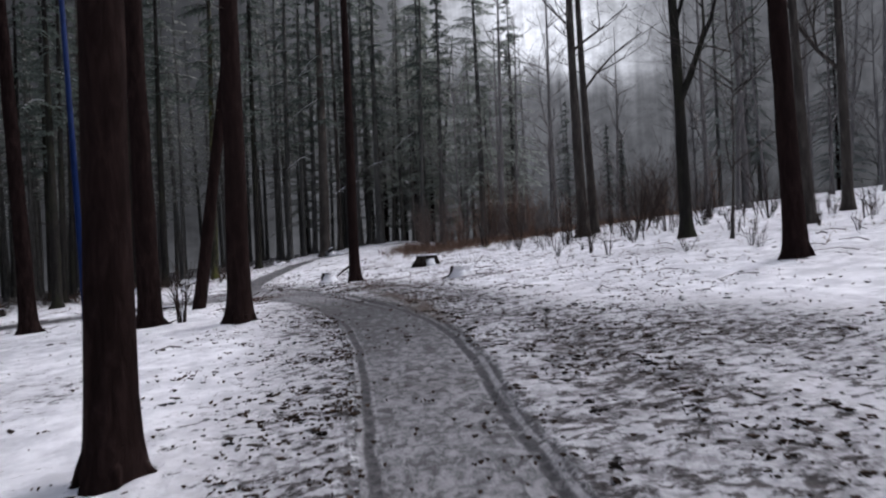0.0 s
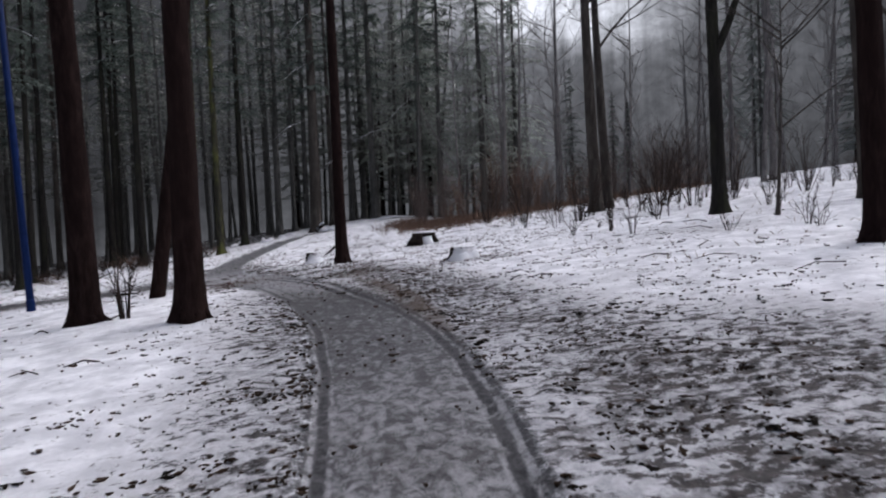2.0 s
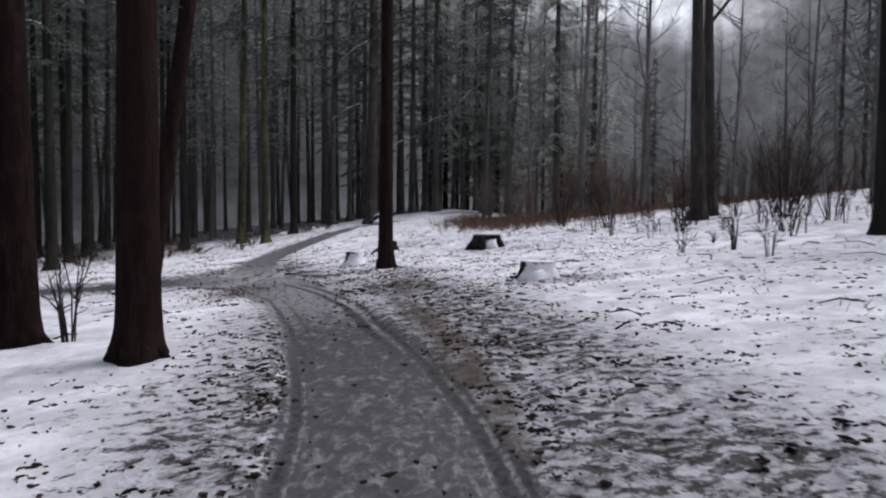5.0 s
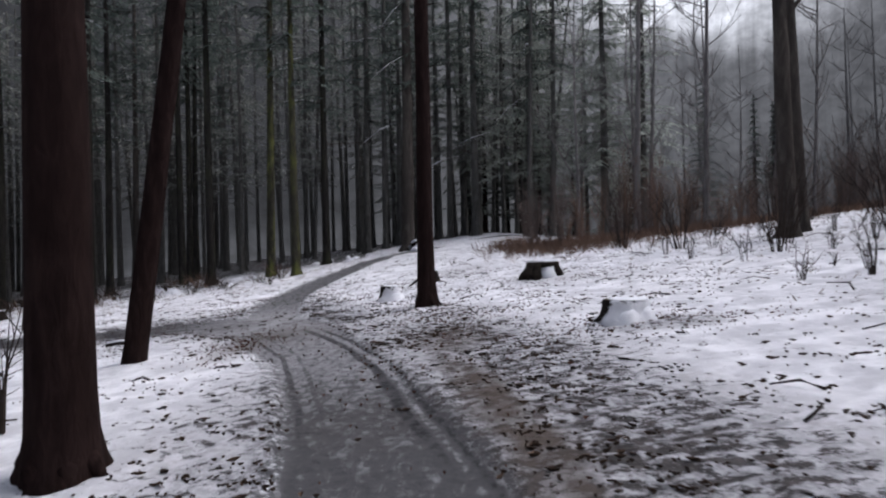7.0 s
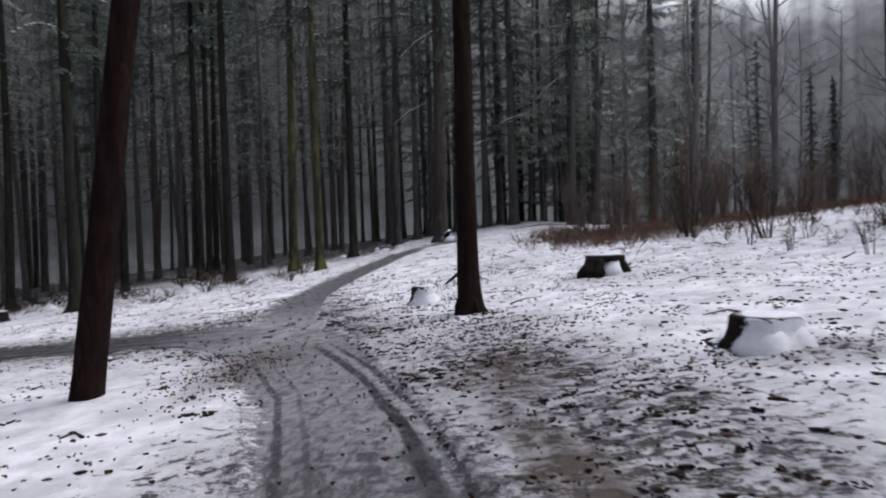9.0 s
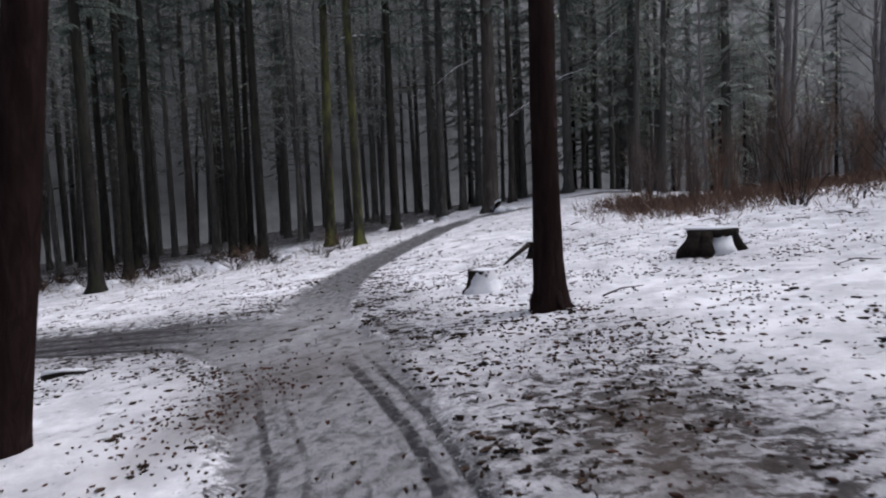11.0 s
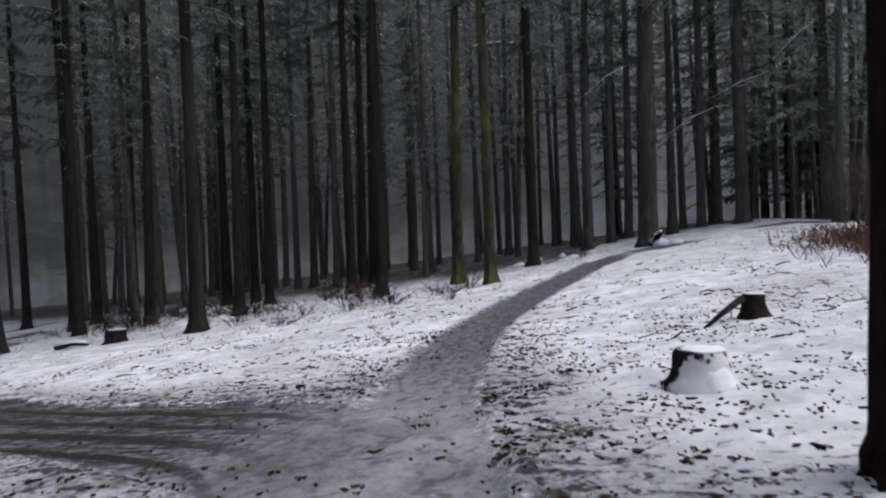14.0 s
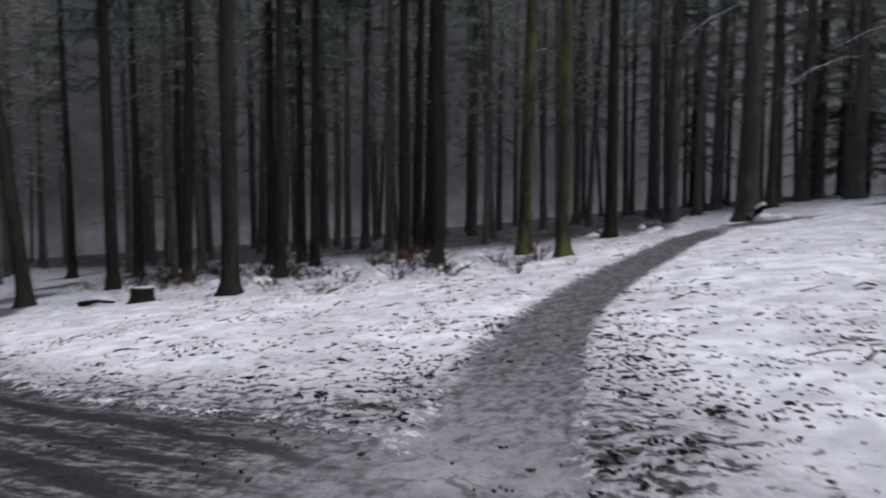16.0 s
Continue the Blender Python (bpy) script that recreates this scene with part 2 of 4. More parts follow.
def plastered_bark():
    """Dark stump bark with wet snow stuck on it in patches, most of it low and on the weather side."""
    m, n, l, b = material("snow_plastered_bark", 0.85, 0.05)
    f = noise_tex(n, l, 9.0, 6, 0.65, (1, 1, 0.4))
    g = noise_tex(n, l, 5.0, 5, 0.7)
    tc, sp = n.new("ShaderNodeTexCoord"), n.new("ShaderNodeSeparateXYZ")
    l.new(tc.outputs["Object"], sp.inputs["Vector"])
    side = mth(n, l, "SUBTRACT", mth(n, l, "MULTIPLY", sp.outputs["X"], 0.9), mth(n, l, "MULTIPLY", sp.outputs["Z"], 0.55))
    k = step(n, l, mth(n, l, "ADD", g, side), 0.4, 0.5)
    c = mix(n, l, step(n, l, f, 0.3, 0.7), (0.01, 0.008, 0.007), (0.034, 0.026, 0.022))
    l.new(mix(n, l, k, c, mix(n, l, f, (0.66, 0.67, 0.7), (0.86, 0.87, 0.9))), b.inputs["Base Color"])
    bump(n, l, b, mth(n, l, "ADD", mth(n, l, "MULTIPLY", f, 0.5), k), 0.8, 0.03)
    return m


PLASTERED = plastered_bark()


# the backdrop glows by itself; its emission stands in for distance haze
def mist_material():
    m, n, l, b = material("glowing_distance", 1.0, 0.0)
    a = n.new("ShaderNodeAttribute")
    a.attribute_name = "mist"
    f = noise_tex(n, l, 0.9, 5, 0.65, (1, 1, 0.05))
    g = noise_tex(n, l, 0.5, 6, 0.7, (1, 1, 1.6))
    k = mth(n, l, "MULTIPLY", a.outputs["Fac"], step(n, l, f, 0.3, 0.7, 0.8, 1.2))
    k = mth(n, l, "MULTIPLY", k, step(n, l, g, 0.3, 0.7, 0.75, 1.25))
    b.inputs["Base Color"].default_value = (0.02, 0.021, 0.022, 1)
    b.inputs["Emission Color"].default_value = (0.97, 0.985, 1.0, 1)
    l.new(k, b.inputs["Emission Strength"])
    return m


BACK = mist_material()
STRAW = plain("dry_grass", (0.16, 0.12, 0.075), (0.28, 0.22, 0.14), 5, 0.9, 0, island=True)

# ---- the lie of the land ----
HILLS = [(-6, 5, 0.1035), (6, 5, -0.1469), (0, 12, 0.0617), (7, 14, -0.1055), (-6, 16, 0.1601), (2, 22, -0.0484),
         (9, 24, 0.0617), (-10, 28, -0.0635), (-1, 28, -0.2044), (-6, 38, -0.0777), (0, 42, 0.1885), (-16, 34, -0.0259), (5, 48, 0.22)]


def eased(v, lo, hi, soft):
    if v > hi:
        return hi + soft * (1 - math.exp((hi - v) / soft))
    if v < lo:
        return lo - soft * (1 - math.exp((v - lo) / soft))
    return v


def land(x, y):
    z = -0.0982 + 0.0994 * eased(x, -26, 24, 18) + 0.0318 * eased(y, -12, 52, 25)
    for a, b, k in HILLS:
        q = (x - a) ** 2 + (y - b) ** 2
        if q < 1500:
            z += k * math.exp(-q / 98)
    # beyond the bracken the slope falls away again
    return z - 0.075 * max(0.0, min(1.0, (x - 3.5) / 6)) * max(0.0, min(25.0, y - 32))


def surface(x, y):
    """The land with the small bumps of the snow."""
    return land(x, y) + 0.035 * noise.noise((x * 1.1, y * 1.1, 3.0)) + 0.018 * noise.noise((x * 4.3, y * 4.3, 7.0))


# centre lines: x, y, half width
MAIN = [(0.60, -40, 0.66), (0.60, -3, 0.66), (0.62, 4.4, 0.67), (0.70, 6.8, 0.74), (0.67, 9.2, 0.77), (0.38, 11.6, 0.73), (-0.30, 14.4, 0.68),
        (-1.05, 16.8, 0.70), (-1.95, 18.9, 0.85), (-2.75, 21.0, 0.85), (-3.35, 23.1, 0.66), (-3.72, 24.9, 0.65), (-4.15, 27.5, 0.66),
        (-4.20, 30.6, 0.64), (-3.70, 34.3, 0.6), (-2.70, 38.4, 0.6), (-1.20, 40.6, 0.7), (2.6, 42.7, 1.0), (9, 44.6, 1.0), (26, 48, 0.7), (60, 58, 0.7)]
SIDE = [(-2.3, 20.0, 0.9), (-3.7, 21.9, 1.1), (-5.2, 22.7, 1.25), (-7.3, 23.15, 1.02), (-9.4, 23.5, 1.05), (-12.8, 24.8, 1.05), (-17, 27.6, 1.05),
        (-22, 32.4, 1.1), (-32, 43, 1.2), (-44, 54, 1.2), (-70, 70, 1.2)]


def smooth_line(pts, sub=6):
    out = []
    for i in range(len(pts) - 1):
        p0, p1, p2, p3 = (Vector(pts[max(0, min(len(pts) - 1, j))]) for j in (i - 1, i, i + 1, i + 2))
        for s in range(sub):
            t = s / sub
            out.append(0.5 * ((2 * p1) + (p2 - p0) * t + (2 * p0 - 5 * p1 + 4 * p2 - p3) * t * t + (3 * p1 - p0 - 3 * p2 + p3) * t ** 3))
    out.append(Vector(pts[-1]))
    return np.array([tuple(v) for v in out])


def to_line(px, py, line):
    """Distance beyond the edge, signed offset (right is plus) and half width for many points."""
    best = np.full(px.shape, 1e9)
    off = np.zeros(px.shape)
    wid = np.ones(px.shape)
    for a, b in zip(line[:-1], line[1:]):
        d = b - a
        ln = math.hypot(d[0], d[1]) + 1e-9
        t = np.clip(((px - a[0]) * d[0] + (py - a[1]) * d[1]) / ln ** 2, 0, 1)
        ex, ey, w = px - a[0] - t * d[0], py - a[1] - t * d[1], a[2] + t * d[2]
        r = np.hypot(ex, ey)
        side = np.sign(d[1] * ex - d[0] * ey)
        k = r - w < best
        best, off, wid = np.where(k, r - w, best), np.where(k, r * side, off), np.where(k, w, wid)
    return best, off, wid


MAIN_LINE, SIDE_LINE = smooth_line(MAIN), smooth_line(SIDE)


COARSE = [tuple(p) for p in np.concatenate([MAIN_LINE[::2], SIDE_LINE[::2]])]


def on_path(x, y, margin=0.0):
    best = 1e9
    for a, b in zip(COARSE[:-1], COARSE[1:]):
        if abs(a[0] - b[0]) > 30:
            continue
        dx, dy = b[0] - a[0], b[1] - a[1]
        t = max(0.0, min(1.0, ((x - a[0]) * dx + (y - a[1]) * dy) / (dx * dx + dy * dy + 1e-9)))
        best = min(best, math.hypot(x - a[0] - t * dx, y - a[1] - t * dy) - a[2])
    return best < margin


def spread(fine_lo, fine_hi, cell, out_lo, out_hi, grow=1.22):
    c = list(np.arange(fine_lo, fine_hi, cell))
    s, v = cell, c[-1]
    while v < out_hi:
        s = min(s * grow, 60)
        v += s
        c.append(v)
    s, v = cell, c[0]
    while v > out_lo:
        s = min(s * grow, 60)
        v -= s
        c.insert(0, v)
    return np.array(c)


def build_ground():
    xs, ys = spread(-7.0, 6.5, 0.055, -900, 900), spread(1.5, 29.0, 0.075, -900, 900)
    gx, gy = np.meshgrid(xs, ys)
    px, py = gx.ravel(), gy.ravel()
    em, om, wm = to_line(px, py, MAIN_LINE)
    es, osd, ws = to_line(px, py, SIDE_LINE)
    edge = np.minimum(em, es)
    inside = np.clip(-edge / 0.12, 0, 1)
    def band(v, c, w):
        return np.exp(-((v - c) / w) ** 2)
    # which marks lie where
    on_side = np.clip((em - es) / 0.4, 0, 1) * np.clip((-2.8 - px) / 3.2, 0, 1)
    wear_edge = np.interp(py, [11.5, 14.0], [1.0, 0.0])
    wear_fork = np.interp(py, [11.5, 14.0, 19.0, 20.6], [0.0, 1.0, 1.0, 0.0])
    wear_side = on_side * np.clip((px + 18) / 4, 0, 1)
    slush = np.interp(py, [4, 7.5, 9, 13, 16, 19, 21, 23, 24.5, 27, 40], [0.62, 0.6, 0.42, 0.28, 0.7, 0.8, 1.0, 0.95, 0.68, 0.5, 0.42])
    slush = slush + on_side * (0.55 - slush)
    # trampled snow: beside the path and round the fork
    right = (om > 0) * (em > -0.1)
    tramp = np.clip(1.15 - np.abs(em - 0.9) / 2.6, 0, 1) * right * np.clip((24 - py) / 6, 0, 1)
    tramp = np.maximum(tramp, 0.95 * np.clip(1.1 - edge / 2.6, 0, 1) * (edge > 0) * np.clip((30 - py) / 6, 0.45, 1))
    close = np.exp(-np.maximum(np.hypot(px + 1, py - 18) - 16, 0) / 8)
    tramp = np.maximum(tramp, (0.30 + 0.16 * np.sin(px * 0.8 + 1.3 * np.sin(py * 0.5)) + 0.12 * np.sin(py * 1.1 + px * 0.35)) * close)
    tramp *= 1 - 0.8 * np.exp(-((px + 3.6) ** 2 / 6 + (py - 16.5) ** 2 / 9))
    tramp = np.maximum(tramp, 0.8 * np.exp(-((px + 1.2) ** 2 + (py - 18.6) ** 2) / 3))
    tramp = np.maximum(tramp, 1.0 * np.exp(-((px - 4.2) ** 2 / 5 + (py - 6.5) ** 2 / 18)))
    tramp = np.maximum(tramp, 0.85 * np.exp(-((px - 0.5) ** 2 + (py - 19.6) ** 2) / 2.5))
    tramp = np.maximum(tramp, 1.0 * np.exp(-((px - 1.0) ** 2 / 1.2 + (py - 16.8) ** 2 / 5)))
    tramp = np.maximum(tramp, 1.0 * np.exp(-((px - 3.2) ** 2 / 1.5 + (py - 16.6) ** 2 / 0.6)))
    strip = np.interp(py, [9.5, 10.5, 12.0, 13.7, 16.0], [0.82, 0.82, 0.92, 1.09, 1.2]) + 0.03 * np.sin(py * 3.1)
    mud = 0.95 / (1 + ((om - strip) / np.interp(py, [9.5, 11.0, 13.0], [0.06, 0.17, 0.22])) ** 6) * np.clip((py - 9.0) / 1.2, 0, 1) * np.clip((16.6 - py) / 2, 0, 1)
    mud = np.maximum(mud, 0.8 * np.exp(-((px + 2.55) ** 2 / 0.12 + (py - 18.3) ** 2 / 1.6)))
    mud = np.maximum(mud, 0.55 * np.exp(-((px + 2.4) ** 2 / 0.9 + (py - 19.6) ** 2 / 1.2)))
    mud = np.maximum(mud, 0.75 * np.exp(-((px - 0.55) ** 2 / 0.2 + (py - 16.9) ** 2 / 1.2)))
    # less snow has come down under the dense crowns
    rim = np.where(px < -3.5, 38.3 + 0.16 * np.abs(px + 9), 45.5)
    shelter = np.clip((py - rim) / 3.0, 0, 1) * np.clip((14 - px) / 4, 0, 1)
    pz = np.empty(px.shape)
    for i in range(len(px)):
        x, y = px[i], py[i]
        z = land(x, y)
        if -16 < x < 16 and -2 < y < 46:
            q = 0.035 * noise.noise((x * 1.1, y * 1.1, 3.0)) + 0.018 * noise.noise((x * 4.3, y * 4.3, 7.0)) + 0.02 * tramp[i] * noise.noise((x * 6.5, y * 6.5, 1.0))
            z += q * (1 - 0.7 * inside[i])
        elif abs(x) < 120 and -40 < y < 160:
            z += 0.12 * noise.noise((x * 0.35, y * 0.35, 3.0))
        pz[i] = z
    pz -= 0.045 * inside
    verts = np.stack([px, py, pz], 1)
    nx, ny = len(xs), len(ys)
    i0 = (np.arange(ny - 1)[:, None] * nx + np.arange(nx - 1)[None, :]).ravel()
    faces = np.stack([i0, i0 + 1, i0 + 1 + nx, i0 + nx], 1)
    mid = edge[faces].mean(1)
    for name, pick, label, cat in (("ground", mid >= 0, "snow-covered forest floor with leaf litter showing through", "ground"),
                                   ("path", mid < 0, "wet dark footpath under a torn film of grey slush", "path")):
        fs = faces[pick]
        used, inv = np.unique(fs.ravel(), return_inverse=True)
        me = bpy.data.meshes.new(name)
        me.from_pydata(verts[used].tolist(), [], inv.reshape(-1, 4).tolist())
        for key, val in (("edge", edge), ("tramp", tramp), ("mud", mud), ("wear_edge", wear_edge), ("wear_fork", wear_fork), ("wear_side", wear_side), ("slush", slush), ("shelter", shelter), ("off", om), ("half", wm), ("side_off", osd)):
            me.attributes.new(key, "FLOAT", "POINT").data.foreach_set("value", val[used].astype(np.float32))
        me.polygons.foreach_set("use_smooth", np.ones(len(fs), dtype=bool))
        me.materials.append(GROUND)
        tagged(new(name, me), label, cat, kind="structure")


build_ground()


# ---- building helpers ----
def mesh_of(name, verts, faces, mat, smooth=True):
    me = bpy.data.meshes.new(name)
    me.from_pydata(verts, [], faces)
    if smooth:
        me.polygons.foreach_set("use_smooth", [True] * len(me.polygons))
    me.materials.append(mat)
    return me


def part(name, me, parent, label=""):
    ob = new(name, me)
    ob.parent = parent
    if name in ("crown", "branchwork", "snow", "deadwood"):
        ob["kind"] = "stuff"
    return tagged(ob, label) if label else ob


def thing(name, m, label, category, group="", kind=""):
    ob = new(name)
    ob.empty_display_size = 0.2
    ob.matrix_basis = m
    return tagged(ob, label, category, group, kind)


class Geo:
    """Vertices and faces gathered for one mesh."""
    def __init__(self):
        self.v, self.f = [], []

    def tube(self, pts, radii, seg=8, rough=0.0, cap=True, lobes=0.0, key=0.0):
        base = len(self.v)
        ax = [Vector(p) for p in pts]
        for i, (p, r) in enumerate(zip(ax, radii)):
            d = (ax[min(i + 1, len(ax) - 1)] - ax[max(i - 1, 0)]).normalized()
            u = d.orthogonal().normalized() if abs(d.z) < 0.6 else (Vector((1, 0, 0)) - d * d.x).normalized()
            w = d.cross(u)
            for s in range(seg):
                a = 2 * math.pi * s / seg
                q = r * (1 + rough * noise.noise((math.cos(a) * 2 + key, math.sin(a) * 2, p.z * 1.5 + p.x + p.y)))
                if lobes and i < 5:
                    q *= 1 + lobes * max(0, math.cos(a * 3 + key)) * (1 - i / 5) ** 1.5 + 0.5 * lobes * max(0, math.cos(a * 4 + 2 * key)) * (1 - i / 5)
                self.v.append(tuple(p + u * (q * math.cos(a)) + w * (q * math.sin(a))))
        for i in range(len(ax) - 1):
            for s in range(seg):
                a, b = base + i * seg + s, base + i * seg + (s + 1) % seg
                self.f.append((a, b, b + seg, a + seg))
        if cap:
            self.f.append(tuple(range(base + (len(ax) - 1) * seg, base + len(ax) * seg)))
            self.f.append(tuple(reversed(range(base, base + seg))))
        return self

    def blade(self, a, b, w, up=Vector((0, 0, 1))):
        """A thin diamond from a to b."""
        a, b = Vector(a), Vector(b)
        d = b - a
        s = d.cross(up)
        s = s.normalized() * w if s.length > 1e-6 else Vector((w, 0, 0))
        k = len(self.v)
        c = a + d * 0.45
        self.v += [tuple(a), tuple(c + s), tuple(b), tuple(c - s)]
        self.f.append((k, k + 1, k + 2, k + 3))
        return self

    def mesh(self, name, mat, smooth=True):
        return mesh_of(name, self.v, self.f, mat, smooth)


def trunk_axis(height, lean, bow, rng, step_m=0.9):
    n = max(6, int(height / step_m))
    hs = [-0.35, 0.0, 0.12, 0.3, 0.6] + [0.6 + (height - 0.6) * (i + 1) / n for i in range(n)]
    ph = rng.uniform(0, 6)
    pts = []
    for h in hs:
        k = max(h, 0)
        s = bow * math.sin(k / height * 3.1 + ph) - bow * math.sin(ph)
        pts.append(Vector((lean[0] * k + s, lean[1] * k + 0.6 * s * math.cos(ph), h)))
    return hs, pts


def trunk_mesh(name, r, height, mat, lean=(0, 0), bow=0.1, seg=14, seed=0, taper=0.72, flare=1.0):
    rng = random.Random(seed)
    hs, pts = trunk_axis(height, lean, bow, rng)
    rad = [r * (1 + 0.36 * flare * math.exp(-max(h, 0) / 0.2)) * (1 - taper * max(h, 0) / height) for h in hs]
    return Geo().tube(pts, rad, seg, 0.13, True, 0.42 * flare, seed * 1.7).mesh(name, mat), hs, pts, rad


def spruce_branches(seed, h0, h1, reach, whorl=0.5, per=5, droop=0.35, density=8, width=0.085, snow=0.0, axis=lambda h: (0.0, 0.0)):
    """Needle sprays, their twigs, and snow lying on some of them."""
    rng = random.Random(seed)
    needles, wood, white = Geo(), Geo(), Geo()
    h = h0
    while h < h1:
        f = (h - h0) / (h1 - h0)
        ln = reach * (1 - f) ** 0.75 * (0.55 + 0.45 * min(1, f * 6 + 0.4)) + 0.15
        ax, ay = axis(h)
        for k in range(per):
            if rng.random() < 0.2:
                continue
            a = rng.uniform(0, 2 * math.pi)
            q = ln * rng.uniform(0.55, 1.15)
            d = Vector((math.cos(a), math.sin(a), 0))
            sd = Vector((-d.y, d.x, 0))
            z0 = h + rng.uniform(-0.3, 0.3)
            sag = droop * rng.uniform(0.5, 1.4)
            def at(t):
                return Vector((ax, ay, z0)) + d * (q * t) + Vector((0, 0, q * (0.12 * t - sag * t * t)))
            wood.tube([at(0), at(0.5), at(1)], [0.02, 0.012, 0.004], 3, cap=False)
            loaded = rng.random() < snow
            for s in range(density):
                t = (s + rng.uniform(0.3, 1)) / density
                p = at(t)
                sl = (0.2 + 0.085 * q) * (1.15 - 0.6 * t) * rng.uniform(0.6, 1.4)
                for sg in (-1, 1):
                    e = p + (d * 0.55 + sd * sg * 0.85) * sl + Vector((0, 0, -sl * rng.uniform(0.25, 0.8)))
                    needles.blade(p, e, width * rng.uniform(0.7, 1.5) * (0.6 + sl))
                if loaded and rng.random() < 0.75:
                    e = p + d * (0.11 * q) + Vector((0, 0, 0.015))
                    white.blade(p + Vector((0, 0, 0.03)), e, 0.035 + 0.03 * rng.random(), Vector((0.2, 0.1, 1)))
            needles.blade(at(0.75), at(1.06), width * 1.4)
        h += whorl * rng.uniform(0.75, 1.25)
    return needles, wood, white


def dead_stubs(seed, h0, h1, n, reach, pts_at):
    rng = random.Random(seed)
    g = Geo()
    for _ in range(n):
        h = rng.uniform(h0, h1)
        a = rng.uniform(0, 6.28)
        q = reach * rng.uniform(0.25, 1.0)
        p = pts_at(h)
        d = Vector((math.cos(a), math.sin(a), rng.uniform(-0.25, 0.15)))
        mid = p + d * q * 0.5 + Vector((0, 0, -0.03))
        g.tube([p, mid, p + d * q + Vector((0, 0, rng.uniform(-0.25, 0.05) * q))], [0.016, 0.011, 0.004], 4, cap=False)
    return g


def along(hs, pts, h):
    for i in range(len(hs) - 1):
        if hs[i] <= h <= hs[i + 1]:
            return pts[i].lerp(pts[i + 1], (h - hs[i]) / (hs[i + 1] - hs[i]))
    return pts[-1].copy()


def at_ground(x, y, dz=0.0, rz=0.0):
    return pose(x, y, land(x, y) + dz, 0, 0, rz)


# ---- tall conifers along the path, each with its own trunk ----
CROWNS = []
for s in range(3):
    nd, wd, wh = spruce_branches(40 + s, 0.0, 9.5, 2.2, 0.55, 4, 0.3, 10, 0.055, 0.1)
    CROWNS.append((nd.mesh("crown", NEEDLES, False), wd.mesh("branchwork", BARK), wh.mesh("snow", SNOW)))


def tall_conifer(x, y, r, height, lean=(0, 0), mat=None, label="", seed=0, stubs=6, stub_from=2.5, seg=16, crown_at=10.0, bow=0.08, group="tall conifers by the path", stub_reach=0.7, roots=0, flare=1.0):
    t = thing("conifer_tree", at_ground(x, y), label, "tree", group)
    me, hs, pts, rad = trunk_mesh("trunk", r, height, mat or BARK, lean, bow, seg, seed, flare=flare)
    part("trunk", me, t)
    if stubs:
        part("deadwood", dead_stubs(seed, stub_from, crown_at, stubs, stub_reach, lambda h: along(hs, pts, h)).mesh("deadwood", TWIG), t, "thin dead side branches")
    rr = random.Random(seed + 900)
    for j in range(roots):
        a, q = 6.28 * (j + rr.uniform(-0.25, 0.25)) / roots, r * rr.uniform(1.45, 2.0)
        u = Vector((math.cos(a), math.sin(a), 0))
        drop = land(x + u.x * q, y + u.y * q) - land(x, y)
        g = Geo().tube([u * r * 0.72 + Vector((0, 0, rr.uniform(0.2, 0.34))), u * r * 1.12 + Vector((0, 0, 0.1)), u * q * 0.8 + Vector((0, 0, drop * 0.8 + 0.015)), u * q * 1.1 + Vector((0, 0, drop - 0.05))],
                       [r * 0.22, r * 0.3, r * 0.2, r * 0.08], 9, 0.3, key=seed + j)
        part("root", g.mesh("root", mat or BARK), t)
    c = CROWNS[seed % 3]
    p = along(hs, pts, crown_at)
    for name, m2 in zip(("crown", "branchwork", "snow"), c):
        o = part(name, m2, t)
        o.location = p
        o.rotation_euler = (0, 0, seed * 1.3)
        o.scale = (1, 1, (height - crown_at + 0.6) / 9.5)
    return t


NEAR = [
    # x, y, radius, height, lean, label
    (-1.68, 4.85, 0.165, 19, (0.03, 0.0), "thick reddish-brown conifer trunk in snow by the path"),
    (-4.08, 14.3, 0.225, 21, (0.0, 0.0), "dark conifer trunk beside a bare twiggy shrub"),
    (-2.08, 12.95, 0.215, 21, (0.012, 0.01), "stout dark conifer with flared roots inside the bend"),
    (-3.86, 17.7, 0.16, 19, (0.145, 0.0), "slim conifer leaning over the fork of the path"),
    (0.19, 21.2, 0.165, 20, (-0.006, 0.0), "straight dark conifer with snow and litter round its flared foot"),
    (-8.0, 17.9, 0.20, 19, (-0.03, 0.0), "dark conifer trunk at the edge of the dense stand"),
    (8.4, 11.4, 0.2, 20, (-0.02, 0.0), "dark conifer trunk alone on the snowy slope"),
]
for i, (x, y, r, h, ln, lb) in enumerate(NEAR):
    tall_conifer(x, y, r, h, ln, None, lb, 11 + i, stubs=5, stub_from=4.5, seg=30, roots=0 if i == 3 else 6, flare=0.15 if i == 3 else 0.75)

